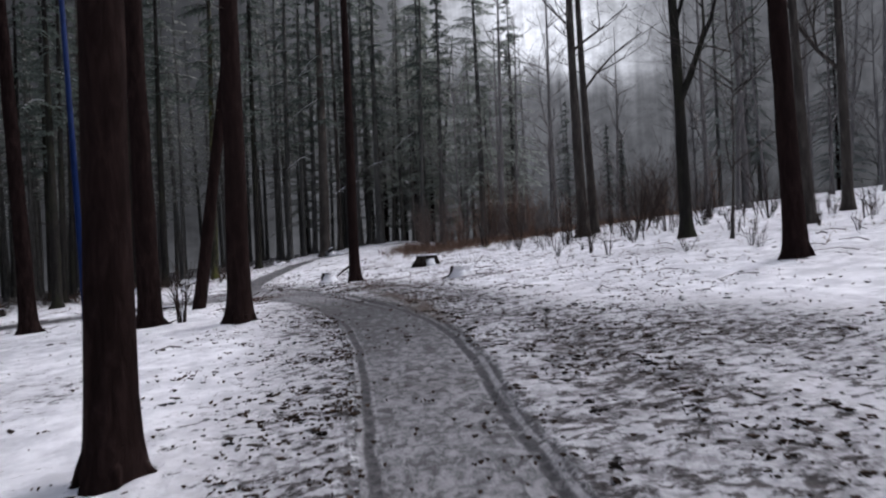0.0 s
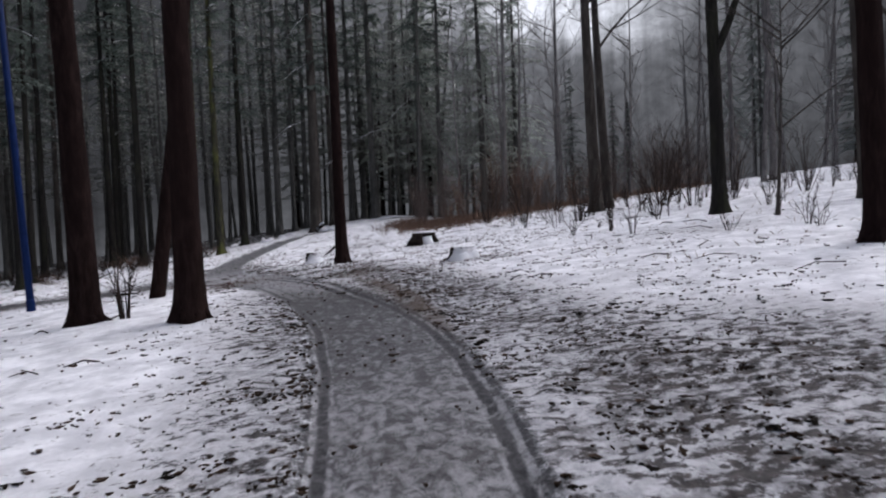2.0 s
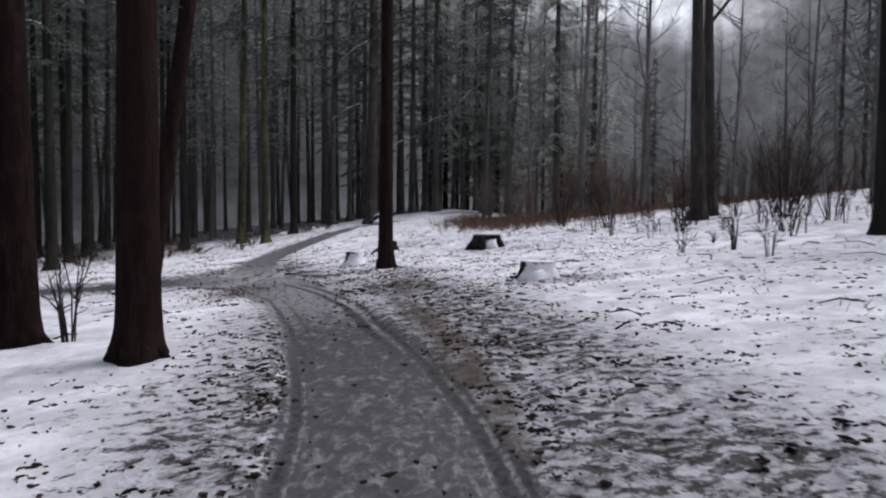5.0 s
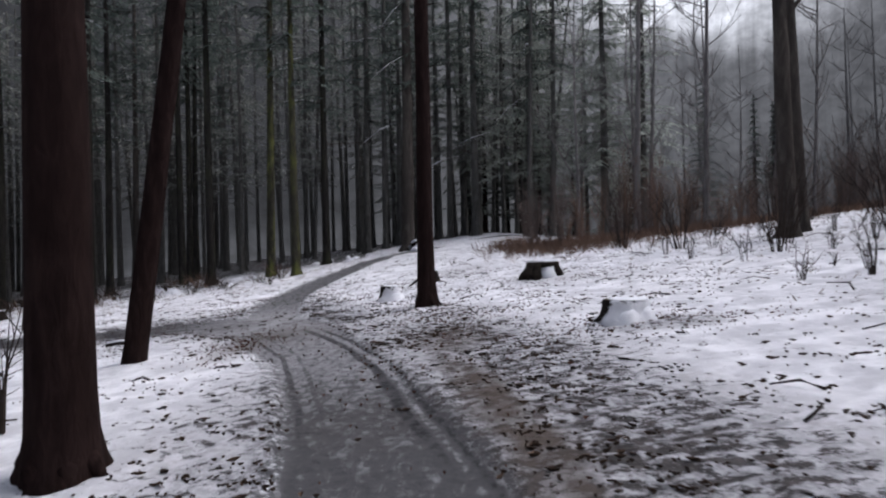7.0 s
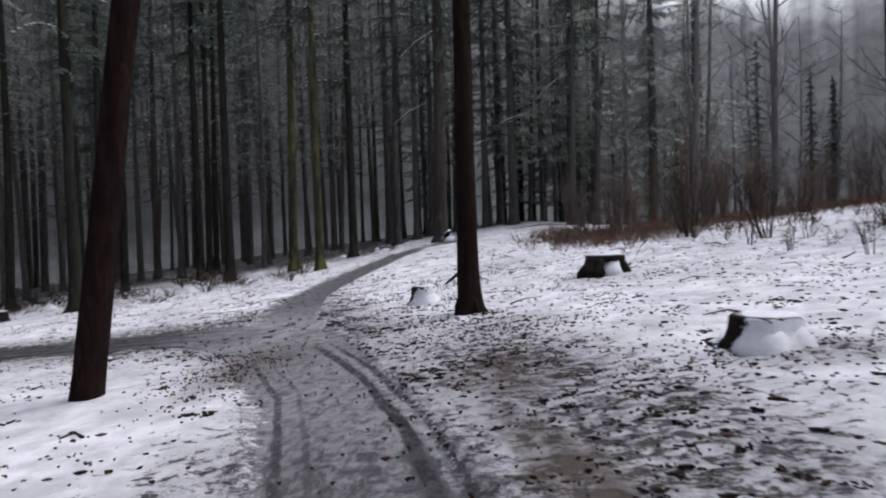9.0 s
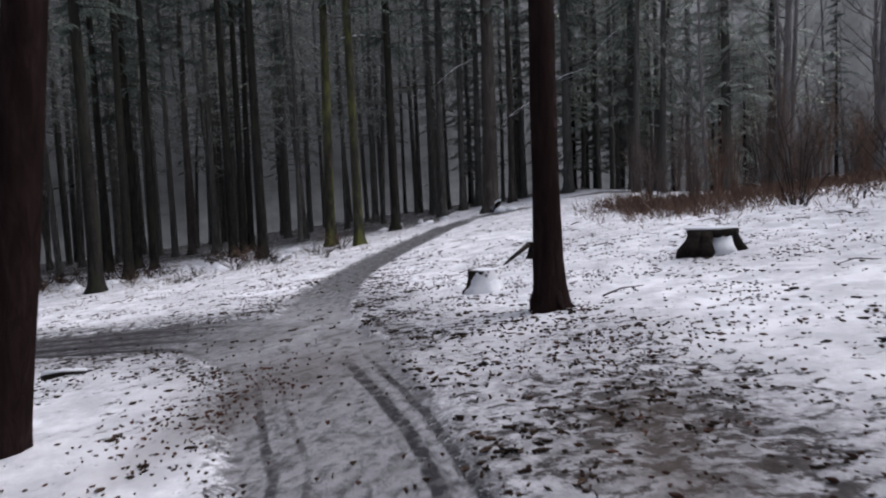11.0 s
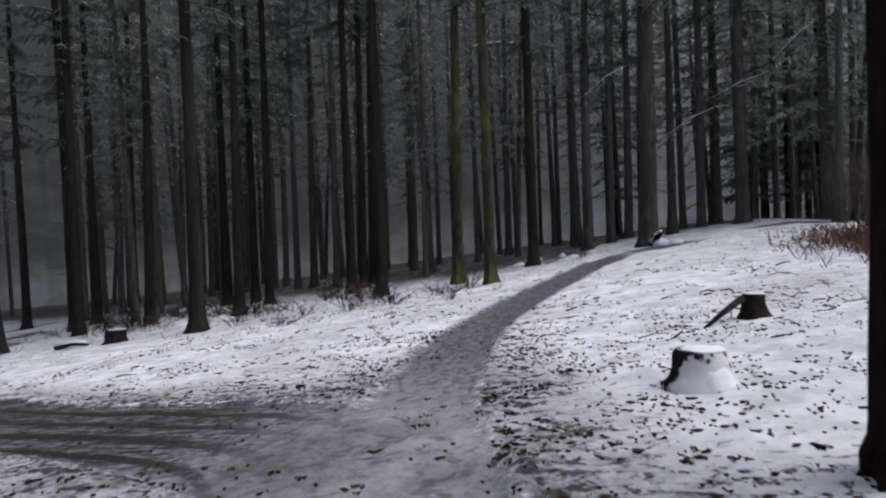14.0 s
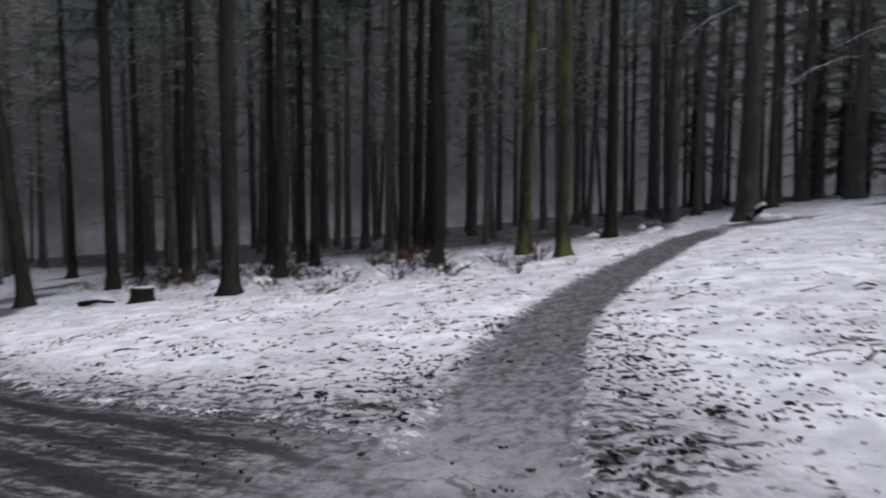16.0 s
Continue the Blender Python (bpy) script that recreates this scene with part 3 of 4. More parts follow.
# trees on the far side of the fork, one by one
STAND_FRONT = [
    (-13.25, 32.4, 0.21, 0, 0), (-9.72, 37.1, 0.19, 0, 0), (-7.3, 37.8, 0.19, 1, 0), (-5.85, 36.4, 0.17, 1, 0), (-5.25, 40.3, 0.19, 0, 0),
    (-11.84, 39.2, 0.18, 0, 0), (-12.2, 41.0, 0.16, 0, 0), (-1.4, 42.0, 0.32, 2, 0), (-3.75, 44.3, 0.2, 0, 0), (-3.0, 47.0, 0.17, 0, 0),
    (-20.2, 32.0, 0.2, 0, -0.2), (-30.0, 41.0, 0.19, 0, -0.02), (-22.5, 36.8, 0.2, 0, -0.03), (-24.3, 39.6, 0.19, 0, 0), (-24.5, 42.0, 0.17, 0, 0),
    (-18.3, 40.6, 0.19, 0, 0),
]
STAND_BEHIND = [
    (-16.9, 40.6, 0.17, 0, 0), (-17.2, 46.0, 0.18, 2, 0), (-12.5, 42.6, 0.15, 0, 0), (-13.4, 50.0, 0.18, 0, 0), (-19.3, 44.0, 0.17, 0, 0),
    (-18.3, 46.3, 0.16, 0, 0), (0.8, 49.0, 0.2, 0, 0), (2.3, 46.8, 0.24, 0, 0), (5.0, 43.5, 0.14, 0, 0.01), (-0.5, 46.0, 0.17, 2, 0),
    (-14.3, 35.8, 0.16, 0, 0), (-15.2, 54.5, 0.17, 0, 0), (-26.0, 56.0, 0.2, 0, 0), (-24.0, 54.5, 0.18, 0, 0), (6.6, 46.0, 0.16, 0, 0.02),
    (-2.4, 50.0, 0.2, 0, 0),
]
STAND = STAND_FRONT + STAND_BEHIND
# beyond y 43 plain trunks take the bark paled for haze
for i, (x, y, r, k, ln) in enumerate(STAND):
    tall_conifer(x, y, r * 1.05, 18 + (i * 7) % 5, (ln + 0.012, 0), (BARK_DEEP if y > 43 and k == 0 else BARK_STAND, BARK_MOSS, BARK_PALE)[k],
                 ("dark conifer trunk at the edge of the stand", "slender trunk with yellow-green moss on its bark", "pale grey trunk by the bend of the path")[k],
                 60 + i, stubs=9, stub_from=2.2, seg=10, crown_at=7.4 + (i * 3) % 4 * 0.9, group="trees beyond the fork", stub_reach=1.0)

# ---- the dense stand behind ----
PROTO = []
for s in range(10):
    # the last five are deep copies, coloured paler in place of haze
    deep, q5 = s >= 5, s % 5
    h = (18, 20, 19, 21, 17)[q5]
    t = thing("conifer_tree", pose(0, 0, -200), "conifer deep in the dense stand, haze put into its pale colours" if deep else "dark conifer trunk within the dense stand", "tree", "dense conifer stand")
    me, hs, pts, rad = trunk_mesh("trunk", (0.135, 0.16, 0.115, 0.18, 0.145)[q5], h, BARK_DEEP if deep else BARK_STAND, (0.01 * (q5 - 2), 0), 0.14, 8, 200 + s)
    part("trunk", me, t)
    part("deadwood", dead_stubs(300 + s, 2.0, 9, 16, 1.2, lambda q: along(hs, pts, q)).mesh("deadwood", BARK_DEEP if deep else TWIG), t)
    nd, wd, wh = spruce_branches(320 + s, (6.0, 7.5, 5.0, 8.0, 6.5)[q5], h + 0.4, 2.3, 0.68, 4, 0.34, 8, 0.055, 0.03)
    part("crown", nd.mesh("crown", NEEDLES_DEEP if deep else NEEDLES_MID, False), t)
    part("snow", wh.mesh("snow", SNOW, False), t)
    PROTO.append(t)

rng = random.Random(5)
taken = [(x, y) for x, y, *_ in STAND] + [(x, y) for x, y, *_ in NEAR]


def free(x, y, gap):
    return all((x - a) ** 2 + (y - b) ** 2 > gap * gap for a, b in taken)


def stand_tree(x, y, scale=1.0):
    taken.append((x, y))
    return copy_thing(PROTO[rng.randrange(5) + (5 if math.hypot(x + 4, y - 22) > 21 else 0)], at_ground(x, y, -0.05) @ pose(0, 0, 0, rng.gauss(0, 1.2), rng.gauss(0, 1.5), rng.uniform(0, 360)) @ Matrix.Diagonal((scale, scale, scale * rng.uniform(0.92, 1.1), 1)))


count = tries = 0
while count < 92 and tries < 9000:
    tries += 1
    x, y = rng.uniform(-50, 9), rng.uniform(30, 66)
    behind = y > 41 + 0.0 * x if x > -14 else y > 33 + 0.35 * (-14 - x) * 0.9
    if not behind or (x > 0 and y < 50) or x * x + (y - 12) ** 2 > 55 ** 2 or on_path(x, y, 1.3) or not free(x, y, 2.3):
        continue
    stand_tree(x, y)
    count += 1
count = tries = 0
while count < 66 and tries < 6000:
    tries += 1
    a, q = radians(rng.uniform(-88, -38)), rng.uniform(30, 57)
    x, y = q * math.sin(a), q * math.cos(a) + 12
    if y < 33 + 0.3 * (-14 - x) or on_path(x, y, 1.5) or not free(x, y, 2.0):
        continue
    stand_tree(x, y)
    count += 1
count = tries = 0
while count < 42 and tries < 3000:
    tries += 1
    x, y = rng.uniform(-55, -13), rng.uniform(4, 33)
    if y > 21 + 0.55 * (-x - 10) - 6 and y < 21 + 0.55 * (-x - 10) + 8:
        continue
    if on_path(x, y, 2.0) or not free(x, y, 3.0):
        continue
    stand_tree(x, y)
    count += 1
for t in PROTO:
    for o in (*t.children_recursive, t):
        bpy.data.objects.remove(o)

# ---- spruces with branches down to the ground ----
SPRUCE = []
for s in range(3):
    h = (19, 16, 22)[s]
    t = thing("spruce_tree", pose(0, 0, -200), "frosted spruce, the mist over it put into its pale needle colour", "tree", "spruces behind the clearing")
    me, hs, pts, rad = trunk_mesh("trunk", 0.2, h, BARK, (0, 0), 0.05, 8, 400 + s, 0.92)
    part("trunk", me, t)
    nd, wd, wh = spruce_branches(420 + s, (2.4, 1.4, 3.0)[s], h, 3.6, 0.55, 5, 0.38, 18, 0.055, 0.4)
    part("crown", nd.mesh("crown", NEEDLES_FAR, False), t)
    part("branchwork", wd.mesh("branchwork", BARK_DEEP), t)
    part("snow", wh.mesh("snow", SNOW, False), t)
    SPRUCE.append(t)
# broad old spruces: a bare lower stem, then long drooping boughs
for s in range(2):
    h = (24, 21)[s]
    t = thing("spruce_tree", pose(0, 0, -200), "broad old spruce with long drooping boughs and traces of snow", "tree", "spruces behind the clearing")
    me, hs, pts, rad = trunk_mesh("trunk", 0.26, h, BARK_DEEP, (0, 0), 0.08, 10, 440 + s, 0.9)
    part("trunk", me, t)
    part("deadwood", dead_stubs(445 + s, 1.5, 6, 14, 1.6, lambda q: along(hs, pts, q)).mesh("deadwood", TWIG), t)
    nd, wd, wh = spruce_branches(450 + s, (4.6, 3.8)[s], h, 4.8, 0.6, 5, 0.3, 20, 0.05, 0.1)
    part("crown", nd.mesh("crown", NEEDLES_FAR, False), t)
    part("branchwork", wd.mesh("branchwork", BARK_DEEP), t)
    part("snow", wh.mesh("snow", SNOW, False), t)
    SPRUCE.append(t)
BROAD_AND_TALL_SPRUCES = [
    (9.8, 46.8, 3, 1.0), (12.9, 49.5, 4, 0.9), (5.8, 49.0, 4, 1.0), (1.8, 53.0, 3, 1.0), (12.5, 57, 1, 0.9), (8.0, 61, 2, 1.0), (14.5, 66, 0, 0.85),
    (3.6, 60, 1, 1.1), (17, 65, 1, 0.8), (22, 63, 0, 0.7),
    (12, 68, 2, 0.75), (15.5, 62, 1, 0.72),
]
FAR_SPRUCES = [
    (9.5, 66, 1, 0.85), (17.5, 66, 2, 0.7), (6.5, 62, 0, 0.95),
    (41, 50, 0, 0.9), (44, 38, 2, 0.9), (38, 30, 0, 0.95),
    (46, 24, 1, 0.9), (6, 67, 2, 1.1), (-4, 66, 0, 1.1), (48, 14, 2, 0.9), (50, 4, 1, 0.9),
]
for x, y, k, sc in BROAD_AND_TALL_SPRUCES + FAR_SPRUCES:
    copy_thing(SPRUCE[k], at_ground(x, y, -0.05, x * 37) @ Matrix.Diagonal((sc, sc, sc, 1)))
    taken.append((x, y))
for t in SPRUCE:
    for o in (*t.children_recursive, t):
        bpy.data.objects.remove(o)


# ---- bare broadleaved trees on the slope ----
def limb(g, p, d, ln, r, rng, depth, up=0.12):
    pts, rad = [Vector(p)], [r]
    d = Vector(d).normalized()
    n = 4
    for i in range(n):
        d = (d + Vector((rng.uniform(-1, 1), rng.uniform(-1, 1), rng.uniform(-0.6, 1) + up)) * 0.17).normalized()
        pts.append(pts[-1] + d * ln / n)
        rad.append(r * (1 - 0.7 * (i + 1) / n))
    g.tube(pts, rad, 5 if r > 0.03 else 3, cap=False)
    if depth:
        for _ in range(rng.randint(2, 4)):
            i = rng.randint(1, n)
            s = (d + Vector((rng.uniform(-1, 1), rng.uniform(-1, 1), rng.uniform(-0.3, 0.8)))).normalized()
            limb(g, pts[i], s, ln * rng.uniform(0.4, 0.7), rad[i] * 0.65 + 0.002, rng, depth - 1, up)


def bare_tree(x, y, r, height, lean, forks, label, seed, first=4.0, bark=None):
    rng = random.Random(seed)
    t = thing("bare_tree", at_ground(x, y), label, "tree", "bare trees on the slope")
    me, hs, pts, rad = trunk_mesh("trunk", r, height, bark or BARK_PALE, lean, 0.12, 12, seed, 0.8)
    part("trunk", me, t)
    g = Geo()
    for h, a, up, ln, rr in forks:
        p = along(hs, pts, h)
        limb(g, p, (math.cos(a), math.sin(a), up), ln, rr, rng, 3)
    for _ in range(12):
        h = rng.uniform(first, height)
        a = rng.uniform(0, 6.28)
        limb(g, along(hs, pts, h), (math.cos(a), math.sin(a), 0.6), rng.uniform(1.2, 2.8), 0.03, rng, 2)
    part("branchwork", g.mesh("branchwork", bark or BARK_PALE), t)
    return t


bare_tree(9.5, 25.6, 0.23, 18, (-0.02, 0), [(7.5, 0.3, 0.8, 3.5, 0.07), (8.5, 2.8, 1.0, 3.0, 0.05)], "tall grey bare trunk standing close to its twin", 501, 6.5)
bare_tree(10.35, 26.6, 0.19, 18, (-0.015, 0), [(6.0, 0.2, 1.2, 4.0, 0.06)], "tall grey bare trunk close behind its twin", 502, 6.0)
bare_tree(10.0, 18.4, 0.19, 17, (-0.015, 0), [(4.0, -0.3, 1.9, 3.6, 0.12), (6.2, 0.2, 2.0, 4.0, 0.07)], "dark forked bare tree on the slope", 503, 5.5, BARK_STAND)
bare_tree(12.7, 16.6, 0.15, 15, (-0.01, 0), [(5.0, 1.0, 1.5, 3.0, 0.05)], "dark slim bare tree on the slope", 504, 4.0)
bare_tree(15.8, 18.9, 0.16, 15, (-0.01, 0), [(4.4, 2.6, 1.6, 4.0, 0.07)], "bare tree with two stems far up the slope", 505, 4.0)
bare_tree(10.1, 16.2, 0.04, 5.5, (0.02, 0), [], "thin bare sapling among the brush", 520, 1.5)
SLIM = [bare_tree(0, 0, (0.10, 0.13, 0.08, 0.11)[i], (13, 15, 11, 14)[i], ((0.03, 0), (-0.02, 0), (0.0, 0.02), (0.05, 0))[i], [((3.0, 4.0, 2.5, 5.0)[i], i * 1.7, 1.6, 4.0, 0.05)], "slim bare tree in the brush, bark colour paled for mist", 540 + i, 2.8, BARK_HAZE) for i in range(4)]
rw = random.Random(21)
spots = [(14.6, 25.0), (17.5, 27.5), (13.7, 32), (12.0, 37.5), (9.2, 38.5), (11.2, 43), (6.9, 39.5)]
tries = 0
while len(spots) < 80 and tries < 4000:
    tries += 1
    x, y = rw.uniform(8, 48), rw.uniform(10, 72)
    if x < 13 + max(0, (30 - y)) * 0.35 and y < 36 or not free(x, y, 1.6) or on_path(x, y, 1.0):
        continue
    taken.append((x, y))
    spots.append((x, y))
for i, (x, y) in enumerate(spots):
    k = rw.uniform(0.8, 1.25)
    copy_thing(SLIM[i % 4], at_ground(x, y, -0.05, rw.uniform(0, 360)) @ Matrix.Diagonal((k, k, k, 1)))
for t in SLIM:
    for o in (*t.children_recursive, t):
        bpy.data.objects.remove(o)


# ---- shrubs ----
def shrub(x, y, height, stems, spread_m, label, seed, mat=None, branchy=3, group="bare shrubs"):
    rng = random.Random(seed)
    g = Geo()
    for _ in range(stems):
        a, q = rng.uniform(0, 6.28), rng.uniform(0, 0.12 * spread_m + 0.04)
        h = height * rng.uniform(0.45, 1.0)
        p = Vector((q * math.cos(a), q * math.sin(a), -0.06))
        lean = Vector((math.cos(a), math.sin(a), 0)) * spread_m * rng.uniform(0.1, 0.9)
        mid = p + lean * 0.4 + Vector((0, 0, h * 0.55))
        top = p + lean + Vector((rng.uniform(-0.1, 0.1), rng.uniform(-0.1, 0.1), h))
        g.tube([p, mid, top], [0.006 + 0.004 * min(2, height), 0.005 + 0.003 * min(2, height), 0.003], 4, cap=False)
        for _ in range(branchy):
            s = rng.uniform(0.3, 0.95)
            c = mid.lerp(top, (s - 0.5) * 2) if s > 0.5 else p.lerp(mid, s * 2)
            d = Vector((rng.uniform(-1, 1), rng.uniform(-1, 1), rng.uniform(0.4, 1.2))).normalized() * height * rng.uniform(0.12, 0.35)
            g.tube([c, c + d], [0.007, 0.003], 3, cap=False)
    t = tagged(new("bare_shrub", g.mesh("bare_shrub", mat or TWIG)), label, "shrub", group)
    t.matrix_basis = at_ground(x, y)
    return t


shrub(-3.45, 14.25, 1.35, 14, 0.3, "dark leafless shrub of upright twigs in snow", 1, branchy=3)
shrub(7.75, 22.7, 2.6, 9, 0.9, "bare shrub of thin upright stems on the slope", 2)
shrub(10.9, 23.5, 3.2, 16, 1.7, "large bare shrub with spreading stems", 3, branchy=5)
shrub(11.0, 21.6, 2.4, 12, 1.4, "bare shrub with spreading stems", 4, branchy=4)
for i, (x, y, h) in enumerate([(8.6, 24.2, 2.8), (11.8, 25.2, 3.4), (12.6, 22.0, 2.6), (9.2, 20.4, 1.9), (13.6, 27.5, 3.2), (7.0, 26.5, 2.2), (14.2, 20.6, 2.4), (6.2, 29.5, 2.4)]):
    shrub(x, y, h, 11, 0.55 * h, "tall bare shrub with crossing stems on the slope", 40 + i, branchy=6, group="tall shrubs on the slope")
rs = random.Random(77)
for i in range(120):
    x, y = rs.uniform(6.0, 17), rs.uniform(13.5, 31)
    if y < 17 and x < 8:
        continue
    shrub(x, y, rs.uniform(0.3, 1.2), rs.randint(3, 7), rs.uniform(0.1, 0.4), "low bare twigs poking through the snow", 100 + i, group="low twigs on the slope")
for i in range(90):
    x, y = rs.uniform(4.0, 21), rs.uniform(33, 45)
    if on_path(x, y, 0.8):
        continue
    shrub(x, y, rs.uniform(1.2, 4.2), rs.randint(9, 15), rs.uniform(0.5, 1.2), "bare reddish brush beyond the clearing", 200 + i, BRACKEN if i % 5 == 0 else BRUSH, 4, group="brush beyond the clearing")


# ---- snow-lined dead branches hanging off the trees by the bend ----
def snowy_branch(tree_at, a, b, seed):
    """A drooping branch from the trunk through a to b, snow along it; the whole belongs to the tree."""
    rng = random.Random(seed)
    owner = min((o for o in bpy.data.objects if o.parent is None and o.name.startswith("conifer_tree")), key=lambda o: (o.location.x - tree_at[0]) ** 2 + (o.location.y - tree_at[1]) ** 2)
    o = owner.location
    a, b = Vector(a) - o, Vector(b) - o
    root = Vector((0, 0, a.z - 0.25))
    mid = a.lerp(b, 0.5) + Vector((0, 0, 0.12))
    g, w = Geo(), Geo()
    g.tube([root, a, mid, b], [0.026, 0.02, 0.014, 0.006], 5, cap=False)
    w.tube([a + Vector((0, 0, 0.03)), mid + Vector((0, 0, 0.035)), b + Vector((0, 0, 0.02))], [0.008, 0.017, 0.005], 6, 0.5)
    for k in range(5):
        p = a.lerp(b, rng.uniform(0.1, 0.95))
        e = p + Vector((rng.uniform(-0.5, 0.5), rng.uniform(-0.4, 0.4), rng.uniform(-0.45, 0.1)))
        g.tube([p, e], [0.012, 0.004], 3, cap=False)
        w.tube([p + Vector((0, 0, 0.02)), e + Vector((0, 0, 0.02))], [0.007, 0.004], 5, 0.4)
    br = part("branch", g.mesh("branch", TWIG), owner, "thin dead branch lined with snow")
    part("snow", w.mesh("snow", SNOW), br, "line of wet snow")


for i, (tr, a, b) in enumerate([((-5.25, 40.3), (-3.41, 41.5, 6.73), (-1.84, 41.5, 7.66)), ((-1.4, 42), (-0.7, 41.5, 5.01), (1.06, 41.5, 5.93)),
                                ((-1.4, 42), (-1.23, 41.5, 13.74), (-2.52, 41.5, 12.34)), ((-1.4, 42), (-1.45, 41.5, 10.93), (-2.99, 41.5, 9.81)),
                                ((2.3, 46.8), (1.15, 45.5, 6.9), (3.22, 45.5, 7.7)), ((2.3, 46.8), (3.4, 46.0, 8.2), (5.0, 45.5, 9.6)), ((-7.3, 37.8), (-6.6, 37.6, 9.4), (-5.6, 37.4, 9.9))]):
    snowy_branch(tr, a, b, 700 + i)

# ---- undergrowth at the edge of the stand ----
ru = random.Random(55)
for i in range(80):
    x = ru.uniform(-22, -6.2)
    y = 35.2 + 0.1 * abs(x + 9) + ru.gauss(0, 1.2)
    if on_path(x, y, 0.5):
        continue
    shrub(x, y, ru.uniform(0.3, 0.85), ru.randint(7, 13), ru.uniform(0.5, 1.1), "low tangle of brown bramble in the snow", 900 + i, BRACKEN if i % 5 == 0 else TWIG, 6, group="bramble at the edge of the stand")


def snow_mound(x, y, r, h, seed):
    rng = random.Random(seed)
    g = Geo()
    g.tube([(0, 0, -0.12), (0, 0, h * 0.3), (0.03, 0, h * 0.75), (0, 0.02, h)], [r * 1.1, r * 0.95, r * 0.62, r * 0.15], 12, 0.45, key=seed * 0.7)
    t = tagged(new("snow_mound", g.mesh("snow_mound", SNOW)), "lump of snow over low brush", "snow", "snow lumps by the stand")
    t.matrix_basis = at_ground(x, y, -0.02, rng.uniform(0, 360)) @ Matrix.Diagonal((1.4, 0.9, 1, 1))


for i in range(46):
    x = ru.uniform(-22, -2.5)
    y = (36.0 if x < -6 else 41.5) + 0.12 * abs(x + 9) + ru.gauss(0, 1.3)
    if on_path(x, y, 0.5) or not free(x, y, 0.6):
        continue
    snow_mound(x, y, ru.uniform(0.14, 0.34), ru.uniform(0.08, 0.2), i)


# ---- dead bracken: a rusty belt behind the clearing ----
def sprigs(name, spots, mat, label, category, seed, h=(0.2, 0.55), n=7, w=0.012, lie=0.8):
    rng = random.Random(seed)
    g = Geo()
    for x, y in spots:
        z = land(x, y)
        for _ in range(n):
            a = rng.uniform(0, 6.28)
            q = rng.uniform(*h)
            p = Vector((x + rng.uniform(-0.15, 0.15), y + rng.uniform(-0.15, 0.15), z - 0.03))
            g.blade(p, p + Vector((math.cos(a) * q * lie, math.sin(a) * q * lie, q * rng.uniform(0.4, 1.0))), w * rng.uniform(0.6, 1.6), Vector((rng.uniform(-1, 1), rng.uniform(-1, 1), 0.2)))
    return tagged(new(name, g.mesh(name, mat, False)), label, category, kind="stuff")


rb = random.Random(31)
belt = []
for _ in range(2600):
    u = rb.random() ** 1.4
    x = 2.9 + 15 * u + rb.gauss(0, 0.5)
    y = 33.0 + rb.gauss(0, 1.9) + (1.6 if x < 4 else 0) + 0.12 * max(0, x - 8)
    belt.append((x, y))
sprigs("dead_bracken", belt, BRACKEN, "rust-brown dead bracken along the edge of the clearing", "bracken", 8, (0.1, 0.5), 8, 0.008, 0.5)
grass = []
for _ in range(190):
    x, y = rb.uniform(5.0, 17), rb.uniform(12, 31)
    grass.append((x, y))
for _ in range(500):
    x = rb.uniform(-26, -5)
    grass.append((x, 33.5 + 0.25 * abs(x + 12) + rb.gauss(0, 1.6)))
sprigs("dry_grass", grass, STRAW, "dry grass stalks poking through snow", "grass", 9, (0.06, 0.22), 4, 0.006)


# ---- stumps ----
def stump(x, y, r, height, label, seed, hollow=False, face=0.0, skirt=0.0):
    t = thing("tree_stump", at_ground(x, y, 0, face), label, "stump", "cut stumps in the clearing")
    seg = 18
    g = Geo()
    hs = [-0.15, 0.0, 0.06, 0.15, height * 0.6, height * 0.93, height]
    rad = [r * (1 + 0.3 * math.exp(-max(h, 0) / 0.07)) for h in hs]
    rad[-1] *= 0.95
    g.tube([(0, 0, h) for h in hs], rad, seg, 0.2, True, 0.22, seed)
    part("bark", g.mesh("bark", ROTTEN if hollow else PLASTERED), t, "dark ragged bark" if hollow else "dark bark plastered with wet snow")
    c = Geo()
    c.tube([(0, 0, height - 0.02), (0, 0, height + 0.006)], [r * 0.86, r * 0.84], seg, 0.08)
    part("cut_face", c.mesh("cut_face", CUTWOOD, False), t, "weathered sawn face")
    s = Geo()
    ox = r * 0.12
    s.tube([(ox, 0, height + 0.002), (ox, 0, height + 0.009), (ox, 0, height + 0.015), (ox, 0, height + 0.018)], [r * 0.86, r * 0.88, r * 0.7, r * 0.25], seg, 0.22, key=seed)
    part("snow_cap", s.mesh("snow_cap", SNOW), t, "cap of wet snow")
    if skirt:
        k = Geo()
        k.tube([(0.02, 0.0, -0.1), (0.03, 0.0, height * 0.3 * skirt), (0.03, 0.0, height * 0.7 * skirt), (0.02, 0.0, height * skirt)], [r * 1.45, r * 1.25, r * 1.1, r * 0.95], 26, 0.3, key=seed + 0.4)
        part("snow_collar", k.mesh("snow_collar", SNOW), t, "wet snow plastered round its sides")
    return t


stump(2.92, 17.0, 0.3, 0.27, "low sawn stump half buried in plastered snow", 4, face=-60, skirt=0.38)
stump(-0.7, 23.55, 0.24, 0.31, "sawn stump plastered with snow on its sheltered side", 5, face=-50, skirt=0.4)


